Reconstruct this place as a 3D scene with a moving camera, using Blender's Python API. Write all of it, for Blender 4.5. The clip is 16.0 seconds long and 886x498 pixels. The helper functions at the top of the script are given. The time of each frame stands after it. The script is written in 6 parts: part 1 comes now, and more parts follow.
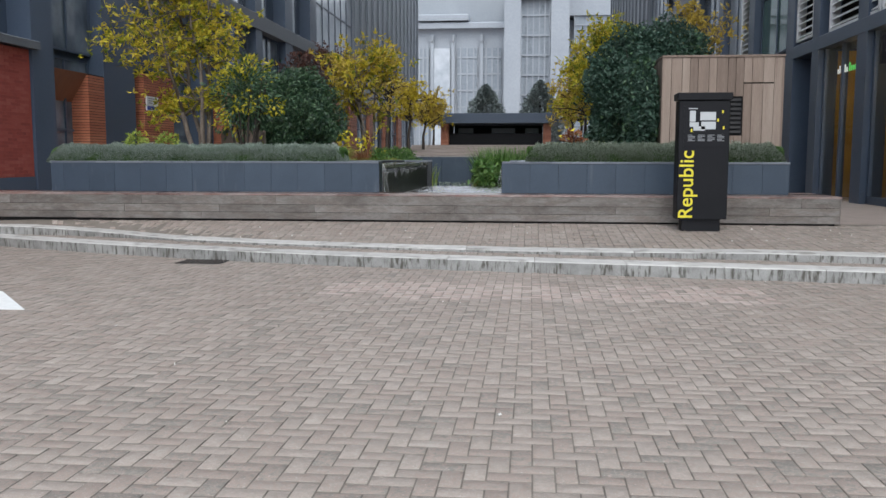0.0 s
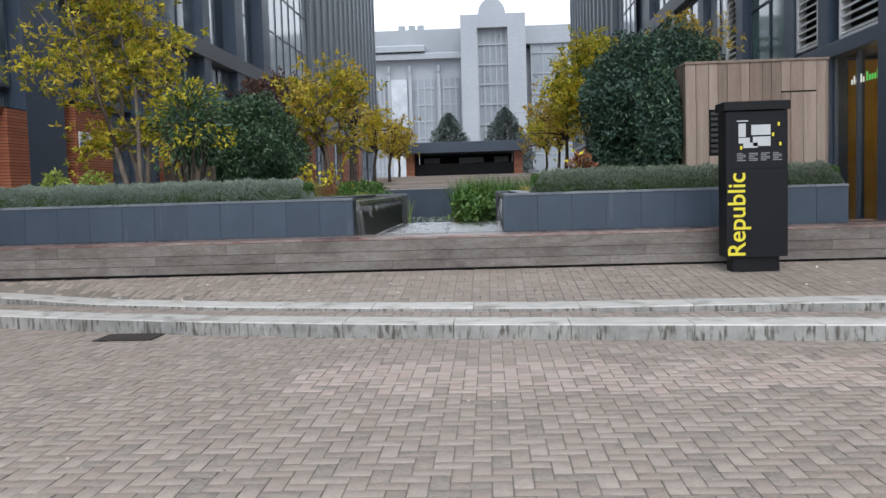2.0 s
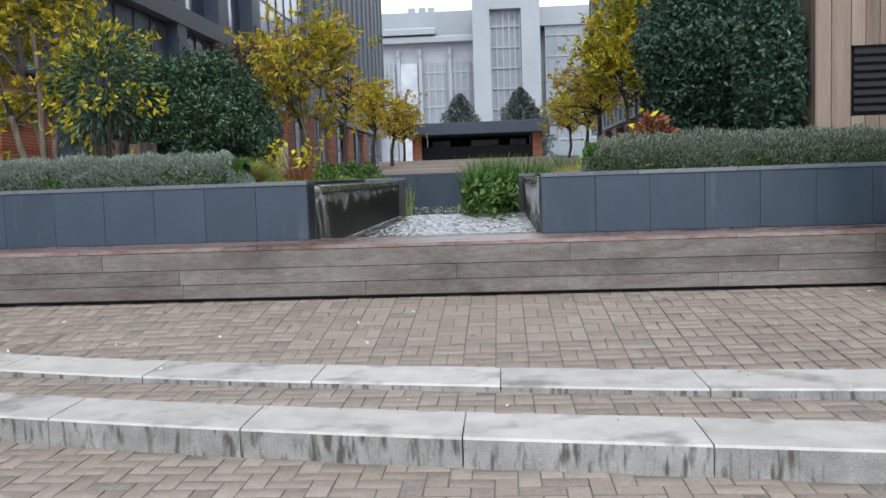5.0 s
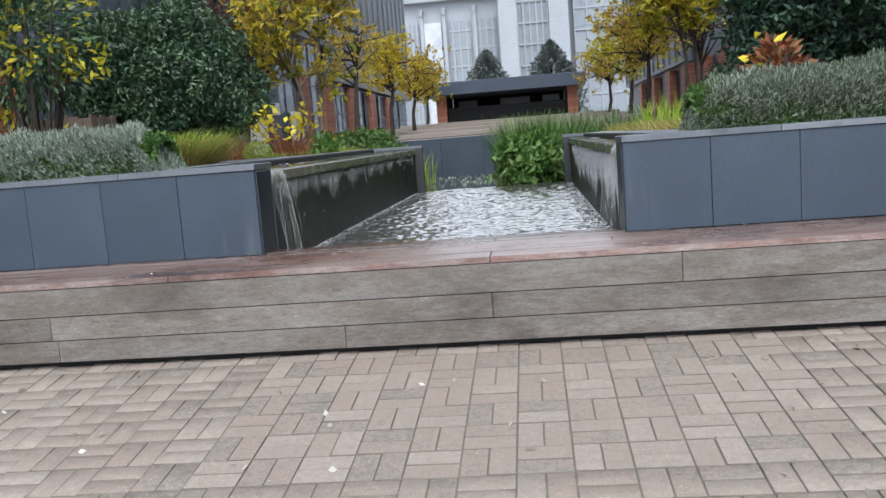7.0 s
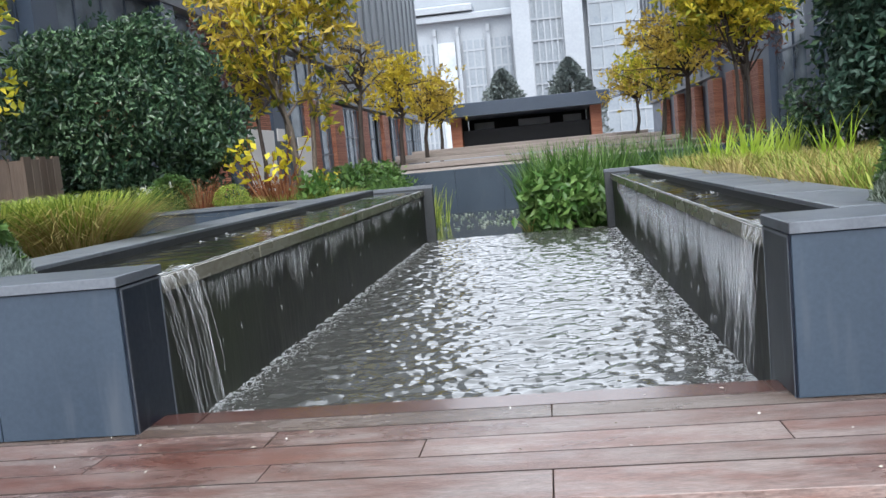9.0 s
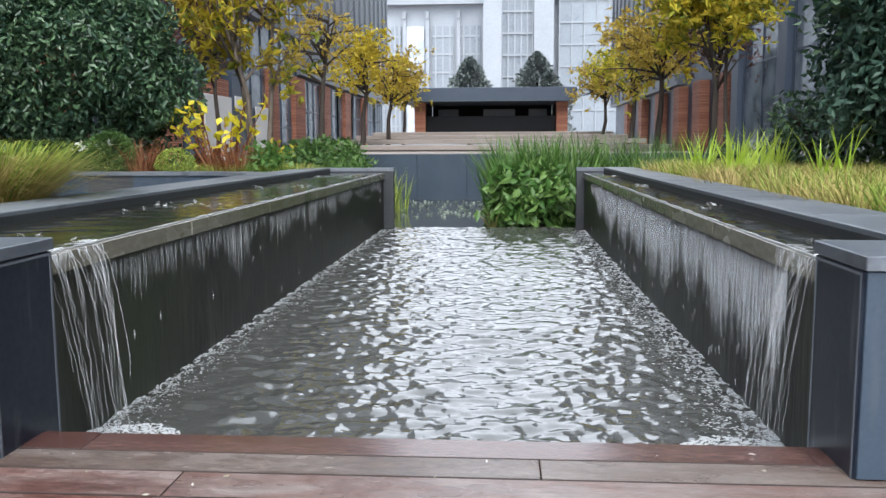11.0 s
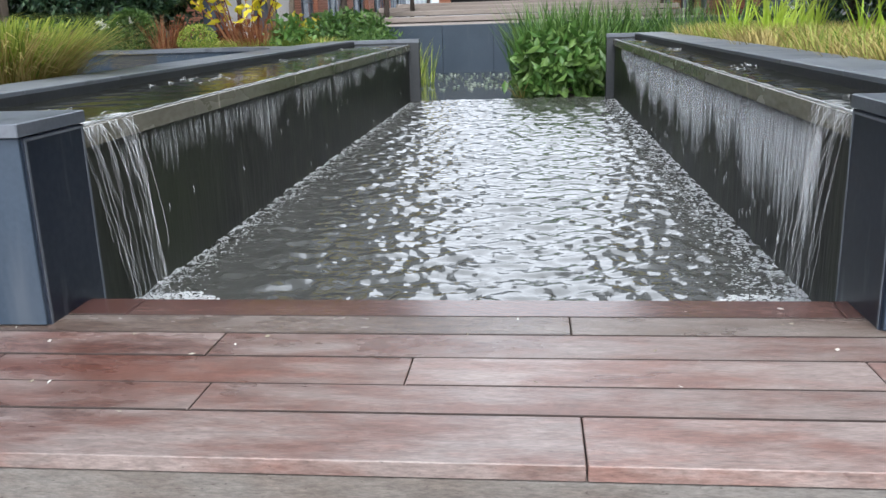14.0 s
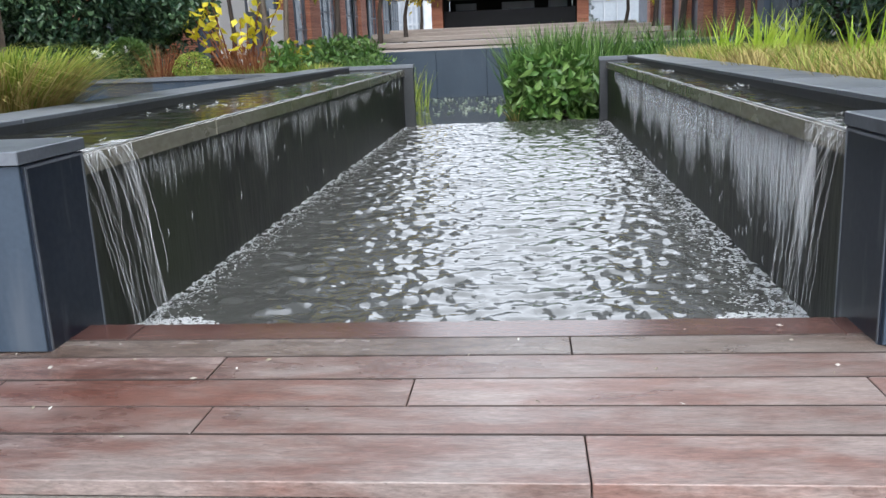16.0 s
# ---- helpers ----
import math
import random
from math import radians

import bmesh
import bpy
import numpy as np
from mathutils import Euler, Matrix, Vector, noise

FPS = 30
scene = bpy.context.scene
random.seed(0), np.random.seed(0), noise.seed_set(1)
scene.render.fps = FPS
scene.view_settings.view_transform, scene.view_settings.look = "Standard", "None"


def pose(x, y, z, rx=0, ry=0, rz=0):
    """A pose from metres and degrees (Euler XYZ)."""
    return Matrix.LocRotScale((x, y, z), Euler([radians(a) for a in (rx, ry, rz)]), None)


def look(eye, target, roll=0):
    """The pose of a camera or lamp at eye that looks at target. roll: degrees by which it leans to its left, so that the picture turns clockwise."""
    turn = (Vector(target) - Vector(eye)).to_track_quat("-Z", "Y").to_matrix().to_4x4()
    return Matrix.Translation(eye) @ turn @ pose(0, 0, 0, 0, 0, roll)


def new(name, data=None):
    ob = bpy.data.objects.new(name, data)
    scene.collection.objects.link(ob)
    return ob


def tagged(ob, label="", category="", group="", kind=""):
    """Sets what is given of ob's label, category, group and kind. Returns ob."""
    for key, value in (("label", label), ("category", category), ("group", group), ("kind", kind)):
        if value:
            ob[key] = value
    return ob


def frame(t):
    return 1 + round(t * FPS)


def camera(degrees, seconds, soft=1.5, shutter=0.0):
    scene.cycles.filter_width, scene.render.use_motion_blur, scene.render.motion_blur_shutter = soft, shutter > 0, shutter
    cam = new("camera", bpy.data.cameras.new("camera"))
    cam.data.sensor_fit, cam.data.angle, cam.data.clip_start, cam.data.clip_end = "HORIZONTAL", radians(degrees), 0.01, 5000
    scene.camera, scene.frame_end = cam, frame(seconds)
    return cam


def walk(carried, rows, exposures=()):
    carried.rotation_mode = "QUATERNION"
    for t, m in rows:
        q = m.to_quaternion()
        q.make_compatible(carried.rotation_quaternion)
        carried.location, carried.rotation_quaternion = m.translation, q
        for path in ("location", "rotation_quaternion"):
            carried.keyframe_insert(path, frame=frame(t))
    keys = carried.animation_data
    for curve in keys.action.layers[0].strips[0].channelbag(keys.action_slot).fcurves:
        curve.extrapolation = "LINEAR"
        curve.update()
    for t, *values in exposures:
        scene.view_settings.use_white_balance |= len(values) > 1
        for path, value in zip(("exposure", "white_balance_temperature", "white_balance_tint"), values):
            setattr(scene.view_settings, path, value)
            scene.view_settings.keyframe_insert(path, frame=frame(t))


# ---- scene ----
cam = camera(54.5, 16.0)
PATH = [
    (0, (-0.036, -1.546, 1.385), (-0.237, 0.433, 1.173), 0.1),
    (0.5, (-0.22, -0.918, 1.387), (-0.466, 1.056, 1.172), 2.2),
    (1, (-0.448, -0.19, 1.493), (-0.638, 1.78, 1.201), -6.4),
    (1.5, (-0.607, 0.501, 1.482), (-0.73, 2.48, 1.219), -5.9),
    (2, (-0.753, 1.221, 1.413), (-0.863, 3.214, 1.272), -1.7),
    (2.5, (-0.818, 1.973, 1.338), (-0.906, 3.97, 1.258), -1.5),
    (3, (-0.819, 2.74, 1.319), (-0.909, 4.737, 1.27), -2.2),
    (3.5, (-0.854, 3.49, 1.366), (-0.616, 5.474, 1.301), -5.1),
    (4, (-0.898, 4.173, 1.344), (-0.865, 6.167, 1.2), -2.2),
    (4.2, (-0.929, 4.462, 1.308), (-1.008, 6.455, 1.16), -0.3),
    (6.3, (-0.916, 7.897, 1.326), (-1.116, 9.875, 1.102), -3.6),
    (6.5, (-0.961, 8.143, 1.359), (-1.183, 10.117, 1.13), -3.6),
    (7, (-1.081, 8.77, 1.368), (-1.299, 10.742, 1.117), -4.4),
    (7.5, (-1.138, 9.437, 1.343), (-1.38, 11.402, 1.067), -5.2),
    (8, (-1.23, 10.19, 1.441), (-1.46, 12.17, 1.285), -5.5),
    (8.5, (-1.269, 10.718, 1.504), (-1.499, 12.697, 1.325), -6.0),
    (9, (-1.28, 11.158, 1.6), (-1.535, 13.131, 1.396), -5.4),
    (9.2, (-1.311, 11.305, 1.584), (-1.567, 13.278, 1.378), -5.2),
    (11.5, (-1.425, 11.81, 1.579), (-1.554, 13.788, 1.311), 0.3),
    (12, (-1.424, 11.812, 1.56), (-1.553, 13.766, 1.151), -0.5),
    (12.5, (-1.428, 11.815, 1.556), (-1.551, 13.732, 1.0), -0.9),
    (13, (-1.437, 11.814, 1.557), (-1.563, 13.74, 1.035), -1.0),
    (13.5, (-1.436, 11.801, 1.551), (-1.577, 13.725, 1.024), -1.1),
    (14, (-1.427, 11.785, 1.547), (-1.636, 13.705, 1.026), -1.8),
    (14.5, (-1.421, 11.783, 1.551), (-1.638, 13.704, 1.041), -2.2),
    (15, (-1.419, 11.778, 1.553), (-1.624, 13.713, 1.091), -2.7),
    (15.5, (-1.431, 11.771, 1.551), (-1.637, 13.708, 1.097), -2.6),
    (16, (-1.436, 11.773, 1.542), (-1.635, 13.708, 1.075), -2.5),
]
walk(cam, [(t, look(eye, target, roll)) for t, eye, target, roll in PATH], exposures=[(0.0, 0.8), (3.0, 0.85), (6.5, 1.15), (7.5, 1.35), (9.0, 1.53), (12.0, 1.62), (16.0, 1.57)])

# ---- light ----
SKY_STRENGTH, SUN_STRENGTH = 0.1, 0.8
sky_world = bpy.data.worlds.new("overcast_sky")
scene.world = sky_world
sky_world.use_nodes = True
wn, wl = sky_world.node_tree.nodes, sky_world.node_tree.links
sky = wn.new("ShaderNodeTexSky")
sky.sky_type, sky.sun_disc = "NISHITA", False
sky.sun_elevation, sky.sun_rotation = radians(48), radians(173)
sky.air_density, sky.dust_density, sky.ozone_density = 1.5, 6.0, 1.0
pale = wn.new("ShaderNodeHueSaturation")
pale.inputs["Saturation"].default_value = 0.12
cloud = wn.new("ShaderNodeMix")
cloud.data_type = "RGBA"
cloud.inputs[0].default_value = 0.75
cloud.inputs[7].default_value = (10.45, 11.4, 12.95, 1)
wl.new(sky.outputs[0], pale.inputs["Color"])
wl.new(pale.outputs[0], cloud.inputs[6])
wl.new(cloud.outputs[2], wn["Background"].inputs["Color"])
wn["Background"].inputs["Strength"].default_value = SKY_STRENGTH
sun = new("sun", bpy.data.lights.new("sun", "SUN"))
sun.data.energy, sun.data.angle, sun.data.color = SUN_STRENGTH, radians(25), (1.0, 0.98, 0.95)
sun.matrix_world = look((0, 0, 40), (-2.5, 19, 14))

# ---- materials ----


def material(name, colors, rough=0.6, scale=4.0, fine=40.0, bump=0.2, metal=0.0, vary=0.0, stretch=(1, 1, 1), island=False, spread=0.35,
             spec=0.5, leaf=0.0, stain=None, stain_scale=1.5, stain_at=0.55, stain_stretch=(1, 1, 1), rough_vary=0.12, dist=0.01):
    """Node material: two noises mix the colours, a coarser one lays stains, a fine one the relief."""
    m = bpy.data.materials.new(name)
    m.use_nodes = True
    n, l = m.node_tree.nodes, m.node_tree.links
    b = n["Principled BSDF"]
    co = n.new("ShaderNodeTexCoord")
    offset = n.new("ShaderNodeVectorMath")
    offset.operation = "MULTIPLY_ADD"
    offset.inputs[1].default_value = stretch
    l.new(co.outputs["Object"], offset.inputs[0])
    rnd = None
    if vary:
        rnd = (n.new("ShaderNodeNewGeometry").outputs["Random Per Island"] if island else n.new("ShaderNodeObjectInfo").outputs["Random"])
        shift = n.new("ShaderNodeMath")
        shift.operation = "MULTIPLY"
        shift.inputs[1].default_value = 37.0
        l.new(rnd, shift.inputs[0])
        l.new(shift.outputs[0], offset.inputs[2])
    n1 = n.new("ShaderNodeTexNoise")
    n1.inputs["Scale"].default_value, n1.inputs["Detail"].default_value = scale, 6
    n2 = n.new("ShaderNodeTexNoise")
    n2.inputs["Scale"].default_value, n2.inputs["Detail"].default_value = fine, 5
    l.new(offset.outputs[0], n1.inputs["Vector"])
    l.new(offset.outputs[0], n2.inputs["Vector"])
    blend = n.new("ShaderNodeMath")
    blend.operation = "MULTIPLY_ADD"
    blend.inputs[1].default_value = 0.45
    l.new(n2.outputs[0], blend.inputs[0])
    half = n.new("ShaderNodeMath")
    half.operation = "MULTIPLY"
    half.inputs[1].default_value = 0.55
    l.new(n1.outputs[0], half.inputs[0])
    l.new(half.outputs[0], blend.inputs[2])
    source = blend.outputs[0]
    if vary:
        mixr = n.new("ShaderNodeMath")
        mixr.operation = "MULTIPLY_ADD"
        mixr.inputs[1].default_value = vary
        l.new(rnd, mixr.inputs[0])
        l.new(source, mixr.inputs[2])
        source = mixr.outputs[0]
    ramp = n.new("ShaderNodeValToRGB")
    el = ramp.color_ramp.elements
    lo, hi = 0.5 - spread / 2 + vary * 0.12, 0.5 + spread / 2 + vary * 0.88
    while len(el) < len(colors):
        el.new(0.5)
    for k, c in enumerate(colors):
        el[k].position = lo + (hi - lo) * k / max(1, len(colors) - 1)
        el[k].color = (*c, 1)
    l.new(source, ramp.inputs[0])
    color = ramp.outputs[0]
    if stain:
        st = n.new("ShaderNodeVectorMath")
        st.operation = "MULTIPLY"
        st.inputs[1].default_value = stain_stretch
        l.new(offset.outputs[0], st.inputs[0])
        n3 = n.new("ShaderNodeTexNoise")
        n3.inputs["Scale"].default_value, n3.inputs["Detail"].default_value = stain_scale, 4
        l.new(st.outputs[0], n3.inputs["Vector"])
        r3 = n.new("ShaderNodeValToRGB")
        r3.color_ramp.elements[0].position, r3.color_ramp.elements[1].position = stain_at, stain_at + 0.15
        l.new(n3.outputs[0], r3.inputs[0])
        mx = n.new("ShaderNodeMix")
        mx.data_type = "RGBA"
        l.new(r3.outputs[0], mx.inputs[0])
        l.new(color, mx.inputs[6])
        mx.inputs[7].default_value = (*stain, 1)
        color = mx.outputs[2]
    l.new(color, b.inputs["Base Color"])
    rr = n.new("ShaderNodeMapRange")
    rr.inputs["To Min"].default_value, rr.inputs["To Max"].default_value = max(0.02, rough - rough_vary), min(1, rough + rough_vary)
    l.new(n1.outputs[0], rr.inputs["Value"])
    l.new(rr.outputs[0], b.inputs["Roughness"])
    b.inputs["Metallic"].default_value = metal
    b.inputs["Specular IOR Level"].default_value = spec
    if bump:
        bp = n.new("ShaderNodeBump")
        bp.inputs["Strength"].default_value, bp.inputs["Distance"].default_value = bump, dist
        l.new(blend.outputs[0], bp.inputs["Height"])
        l.new(bp.outputs[0], b.inputs["Normal"])
    if leaf:
        tr = n.new("ShaderNodeBsdfTranslucent")
        l.new(color, tr.inputs["Color"])
        ms = n.new("ShaderNodeMixShader")
        ms.inputs[0].default_value = leaf
        l.new(b.outputs[0], ms.inputs[1])
        l.new(tr.outputs[0], ms.inputs[2])
        l.new(ms.outputs[0], n["Material Output"].inputs["Surface"])
    return m


def plain(name, color, rough=0.5, metal=0.0, glow=0.0):
    m = bpy.data.materials.new(name)
    m.use_nodes = True
    b = m.node_tree.nodes["Principled BSDF"]
    b.inputs["Base Color"].default_value, b.inputs["Roughness"].default_value, b.inputs["Metallic"].default_value = (*color, 1), rough, metal
    if glow:
        b.inputs["Emission Color"].default_value, b.inputs["Emission Strength"].default_value = (*color, 1), glow
    return m


def wood(name, dry, grey, wet, wet_at=0.56, grain=(46, 210, 210), rough=0.5, wet_rough=0.25):
    """Weathered boards: fine grain along x, grey bleaching, darker damp patches that run on from board to board."""
    m = bpy.data.materials.new(name)
    m.use_nodes = True
    n, l = m.node_tree.nodes, m.node_tree.links
    b = n["Principled BSDF"]
    co = n.new("ShaderNodeTexCoord").outputs["Object"]
    rnd = n.new("ShaderNodeObjectInfo").outputs["Random"]

    def pattern(stretch, detail, shifted=True, rough_n=0.5):
        mul = n.new("ShaderNodeVectorMath")
        mul.operation = "MULTIPLY_ADD"
        mul.inputs[1].default_value = stretch
        l.new(co, mul.inputs[0])
        if shifted:
            k = n.new("ShaderNodeMath")
            k.operation = "MULTIPLY"
            k.inputs[1].default_value = 53.0
            l.new(rnd, k.inputs[0])
            l.new(k.outputs[0], mul.inputs[2])
        t = n.new("ShaderNodeTexNoise")
        t.inputs["Scale"].default_value, t.inputs["Detail"].default_value, t.inputs["Roughness"].default_value = 1.0, detail, rough_n
        l.new(mul.outputs[0], t.inputs["Vector"])
        return t.outputs[0]

    def ranged(src, a, c, lo=0.0, hi=1.0):
        r = n.new("ShaderNodeMapRange")
        for key, val in (("From Min", a), ("From Max", c), ("To Min", lo), ("To Max", hi)):
            r.inputs[key].default_value = val
        l.new(src, r.inputs["Value"])
        return r.outputs[0]

    def mixed(fac, one, two, kind="MIX"):
        x = n.new("ShaderNodeMix")
        x.data_type, x.blend_type = "RGBA", kind
        l.new(fac, x.inputs[0])
        for slot, c in ((6, one), (7, two)):
            if isinstance(c, tuple):
                x.inputs[slot].default_value = (*c, 1)
            else:
                l.new(c, x.inputs[slot])
        return x.outputs[2]

    fine, streak, broad, speck = pattern(grain, 4, True, 0.7), pattern((11, 52, 52), 6, True, 0.75), pattern((1.0, 2.2, 2.2), 5, False, 0.65), pattern((60, 140, 140), 2)
    bleach = pattern((2.6, 9, 9), 5, True, 0.65)
    color = mixed(ranged(bleach, 0.40, 0.60), dry, grey)
    damp = ranged(broad, wet_at, wet_at + 0.2)
    color = mixed(damp, color, wet)
    tone = n.new("ShaderNodeMath")
    tone.operation = "MULTIPLY"
    l.new(ranged(fine, 0.3, 0.7, 0.7, 1.28), tone.inputs[0])
    l.new(ranged(streak, 0.3, 0.7, 0.68, 1.28), tone.inputs[1])
    tone2 = n.new("ShaderNodeMath")
    tone2.operation = "MULTIPLY"
    l.new(tone.outputs[0], tone2.inputs[0])
    l.new(ranged(rnd, 0, 1, 0.84, 1.14), tone2.inputs[1])
    hue = n.new("ShaderNodeHueSaturation")
    l.new(color, hue.inputs["Color"])
    l.new(tone2.outputs[0], hue.inputs["Value"])
    color = mixed(ranged(speck, 0.70, 0.74, 0.0, 0.6), hue.outputs[0], (0.03, 0.022, 0.018))
    l.new(color, b.inputs["Base Color"])
    l.new(ranged(damp, 0, 1, rough, wet_rough), b.inputs["Roughness"])
    bp = n.new("ShaderNodeBump")
    bp.inputs["Strength"].default_value, bp.inputs["Distance"].default_value = 0.5, 0.0015
    l.new(tone.outputs[0], bp.inputs["Height"])
    l.new(bp.outputs[0], b.inputs["Normal"])
    return m


BRICKS = [(0.175, 0.16, 0.14), (0.235, 0.208, 0.18), (0.29, 0.217, 0.185), (0.255, 0.236, 0.205), (0.31, 0.248, 0.215), (0.325, 0.292, 0.255)]
M_PAVER = material("clay_paver", BRICKS, 0.7, 34, 190, 1.0, vary=0.3, spread=0.16, stain=(0.46, 0.42, 0.38), stain_scale=105, stain_at=0.6)
M_PAVER_FIELD = material("clay_paver_field", BRICKS, 0.7, 34, 190, 1.0, vary=0.3, spread=0.16, island=True, stain=(0.46, 0.42, 0.38), stain_scale=105, stain_at=0.6)
NEW_BRICKS = [(0.31, 0.25, 0.22), (0.38, 0.292, 0.258), (0.355, 0.31, 0.275), (0.43, 0.34, 0.305)]
M_PAVER_NEW = material("newer_pink_paver", NEW_BRICKS, 0.7, 34, 190, 1.0, vary=0.3, spread=0.16, stain=(0.50, 0.45, 0.41), stain_scale=105, stain_at=0.6)
M_PAVER_NEW_FIELD = material("newer_pink_paver_field", NEW_BRICKS, 0.7, 34, 190, 1.0, vary=0.3, spread=0.16, island=True, stain=(0.50, 0.45, 0.41), stain_scale=105, stain_at=0.6)
M_JOINT = material("sand_joint", [(0.115, 0.1, 0.083), (0.20, 0.176, 0.152)], 0.9, 3, 60, 0.4)
M_ROAD = material("far_paving", [(0.22, 0.18, 0.16), (0.32, 0.27, 0.24)], 0.85, 3, 30, 0.3)
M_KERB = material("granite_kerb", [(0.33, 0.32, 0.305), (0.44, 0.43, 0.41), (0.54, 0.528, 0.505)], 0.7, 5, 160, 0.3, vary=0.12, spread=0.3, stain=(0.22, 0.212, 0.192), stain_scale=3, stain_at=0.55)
M_DECK = wood("weathered_hardwood_deck", (0.182, 0.106, 0.09), (0.258, 0.208, 0.193), (0.078, 0.034, 0.027), 0.50, rough=0.31, wet_rough=0.17)
M_DECK_DAMP = wood("damp_red_hardwood_deck", (0.165, 0.085, 0.068), (0.215, 0.165, 0.15), (0.085, 0.028, 0.019), 0.47, rough=0.36, wet_rough=0.2)
M_DECK_SOAKED = wood("soaked_brown_hardwood_deck", (0.12, 0.088, 0.074), (0.17, 0.142, 0.128), (0.05, 0.03, 0.022), 0.42, rough=0.3, wet_rough=0.15)
# Dark brown for board sides: the shade of the gaps put into colour.
M_DECK_EDGE = material("gap_shade_board_edge", [(0.018, 0.011, 0.009), (0.04, 0.026, 0.022)], 0.8, 4, 40, 0.2)
# Kerb fronts: real streaks over granite whose base is darkened as riser shade.
M_KERB_FACE = material("streaked_shaded_granite_face", [(0.14, 0.14, 0.132), (0.24, 0.24, 0.23), (0.34, 0.34, 0.325)], 0.75, 5, 120, 0.35, vary=0.1, spread=0.3, stain=(0.07, 0.066, 0.055), stain_scale=3.2, stain_at=0.51, stain_stretch=(8, 0.2, 1.6))
M_DECK_WET = material("wet_hardwood_deck", [(0.035, 0.016, 0.014), (0.075, 0.036, 0.031), (0.12, 0.07, 0.06)], 0.2, 1.3, 30, 0.4, vary=0.15, spread=0.3, stretch=(0.6, 3.2, 3.2), rough_vary=0.12, dist=0.003)
M_FASCIA = wood("weathered_hardwood_fascia", (0.132, 0.112, 0.098), (0.17, 0.158, 0.146), (0.078, 0.066, 0.057), 0.49, rough=0.7, wet_rough=0.55)
M_SLATE = material("blue_grey_slate_tile", [(0.022, 0.038, 0.059), (0.032, 0.051, 0.077), (0.043, 0.066, 0.095)], 0.5, 2.5, 60, 0.2, vary=0.14, stain=(0.058, 0.075, 0.098), stain_scale=2.6, stain_at=0.6, stain_stretch=(3.5, 3.5, 0.4), dist=0.003)
M_SLATE_WET = material("wet_slate_tile", [(0.006, 0.010, 0.019), (0.012, 0.018, 0.032), (0.026, 0.034, 0.05)], 0.35, 2.5, 40, 0.15, stain=(0.11, 0.125, 0.14), stain_scale=4, stain_at=0.58, stain_stretch=(1, 3, 0.4), dist=0.003)
M_CAP = material("slate_coping", [(0.08, 0.094, 0.115), (0.125, 0.142, 0.166), (0.175, 0.192, 0.216)], 0.42, 3, 70, 0.25, vary=0.3, rough_vary=0.2, dist=0.003, stain=(0.055, 0.062, 0.072), stain_scale=5, stain_at=0.6)
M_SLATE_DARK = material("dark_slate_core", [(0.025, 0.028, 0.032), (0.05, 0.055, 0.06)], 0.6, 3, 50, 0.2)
M_WEIR = material("algae_weir_stone", [(0.008, 0.0085, 0.0075), (0.021, 0.022, 0.019), (0.055, 0.057, 0.048)], 0.45, 7, 50, 0.8, stretch=(1, 1, 0.13), spread=0.22, stain=(0.03, 0.036, 0.022), stain_scale=1.3, stain_at=0.55, spec=0.3, dist=0.006)
M_LIP = material("wet_weir_lip", [(0.13, 0.125, 0.09), (0.19, 0.18, 0.14), (0.245, 0.235, 0.19)], 0.25, 4, 45, 0.3, stretch=(1, 0.35, 1), stain=(0.06, 0.06, 0.04), stain_scale=3, stain_at=0.6, dist=0.004)
M_SOIL = material("planting_soil", [(0.03, 0.022, 0.015), (0.07, 0.05, 0.035)], 0.95, 6, 40, 0.8, dist=0.03)
# Both claddings carry haze in their colour: navy lightened, grey ribs paled.
M_DARKMETAL = material("dark_blue_grey_cladding", [(0.042, 0.062, 0.095), (0.072, 0.098, 0.142)], 0.45, 1.0, 20, 0.05, vary=0.2, spread=0.5)
M_RIB = material("ribbed_grey_cladding", [(0.12, 0.142, 0.17), (0.17, 0.195, 0.225)], 0.5, 0.6, 12, 0.05, stretch=(1, 1, 0.1))
M_BEAM = material("grey_steel_beam", [(0.09, 0.10, 0.115), (0.13, 0.14, 0.155)], 0.5, 1.0, 20, 0.05)
# Mottled pale tones in the base colour imitate reflections in dark windows.
M_GLASS = material("window_glass_painted_reflection", [(0.05, 0.068, 0.09), (0.24, 0.29, 0.34)], 0.06, 0.5, 1.0, 0.0, spec=1.0, rough_vary=0.03)
# Pale base colour imitates mirrored sky; the blind panel shares it.
M_GLASS_PALE = material("sky_toned_pale_glass", [(0.32, 0.36, 0.40), (0.56, 0.60, 0.64)], 0.08, 0.15, 0.8, 0.0, spec=1.0, rough_vary=0.03)
M_GLASS_GREEN = material("green_tinted_glass", [(0.05, 0.12, 0.10), (0.09, 0.20, 0.17)], 0.06, 0.2, 0.8, 0.0, spec=1.0, rough_vary=0.03)
M_REDBRICK = material("red_brick_panel", [(0.20, 0.035, 0.03), (0.30, 0.06, 0.045), (0.36, 0.10, 0.075)], 0.8, 5, 50, 0.4, vary=0.4, island=True)
M_TERRA = material("terracotta_slat", [(0.22, 0.08, 0.05), (0.34, 0.135, 0.082), (0.40, 0.18, 0.115)], 0.7, 3, 40, 0.3, vary=0.4, island=True, stretch=(1, 0.4, 3))
M_TERRA_PIECE = material("terracotta_slat_piece", [(0.26, 0.075, 0.04), (0.40, 0.135, 0.07), (0.48, 0.19, 0.105)], 0.7, 3, 40, 0.3, vary=0.3, stretch=(1, 0.4, 3))
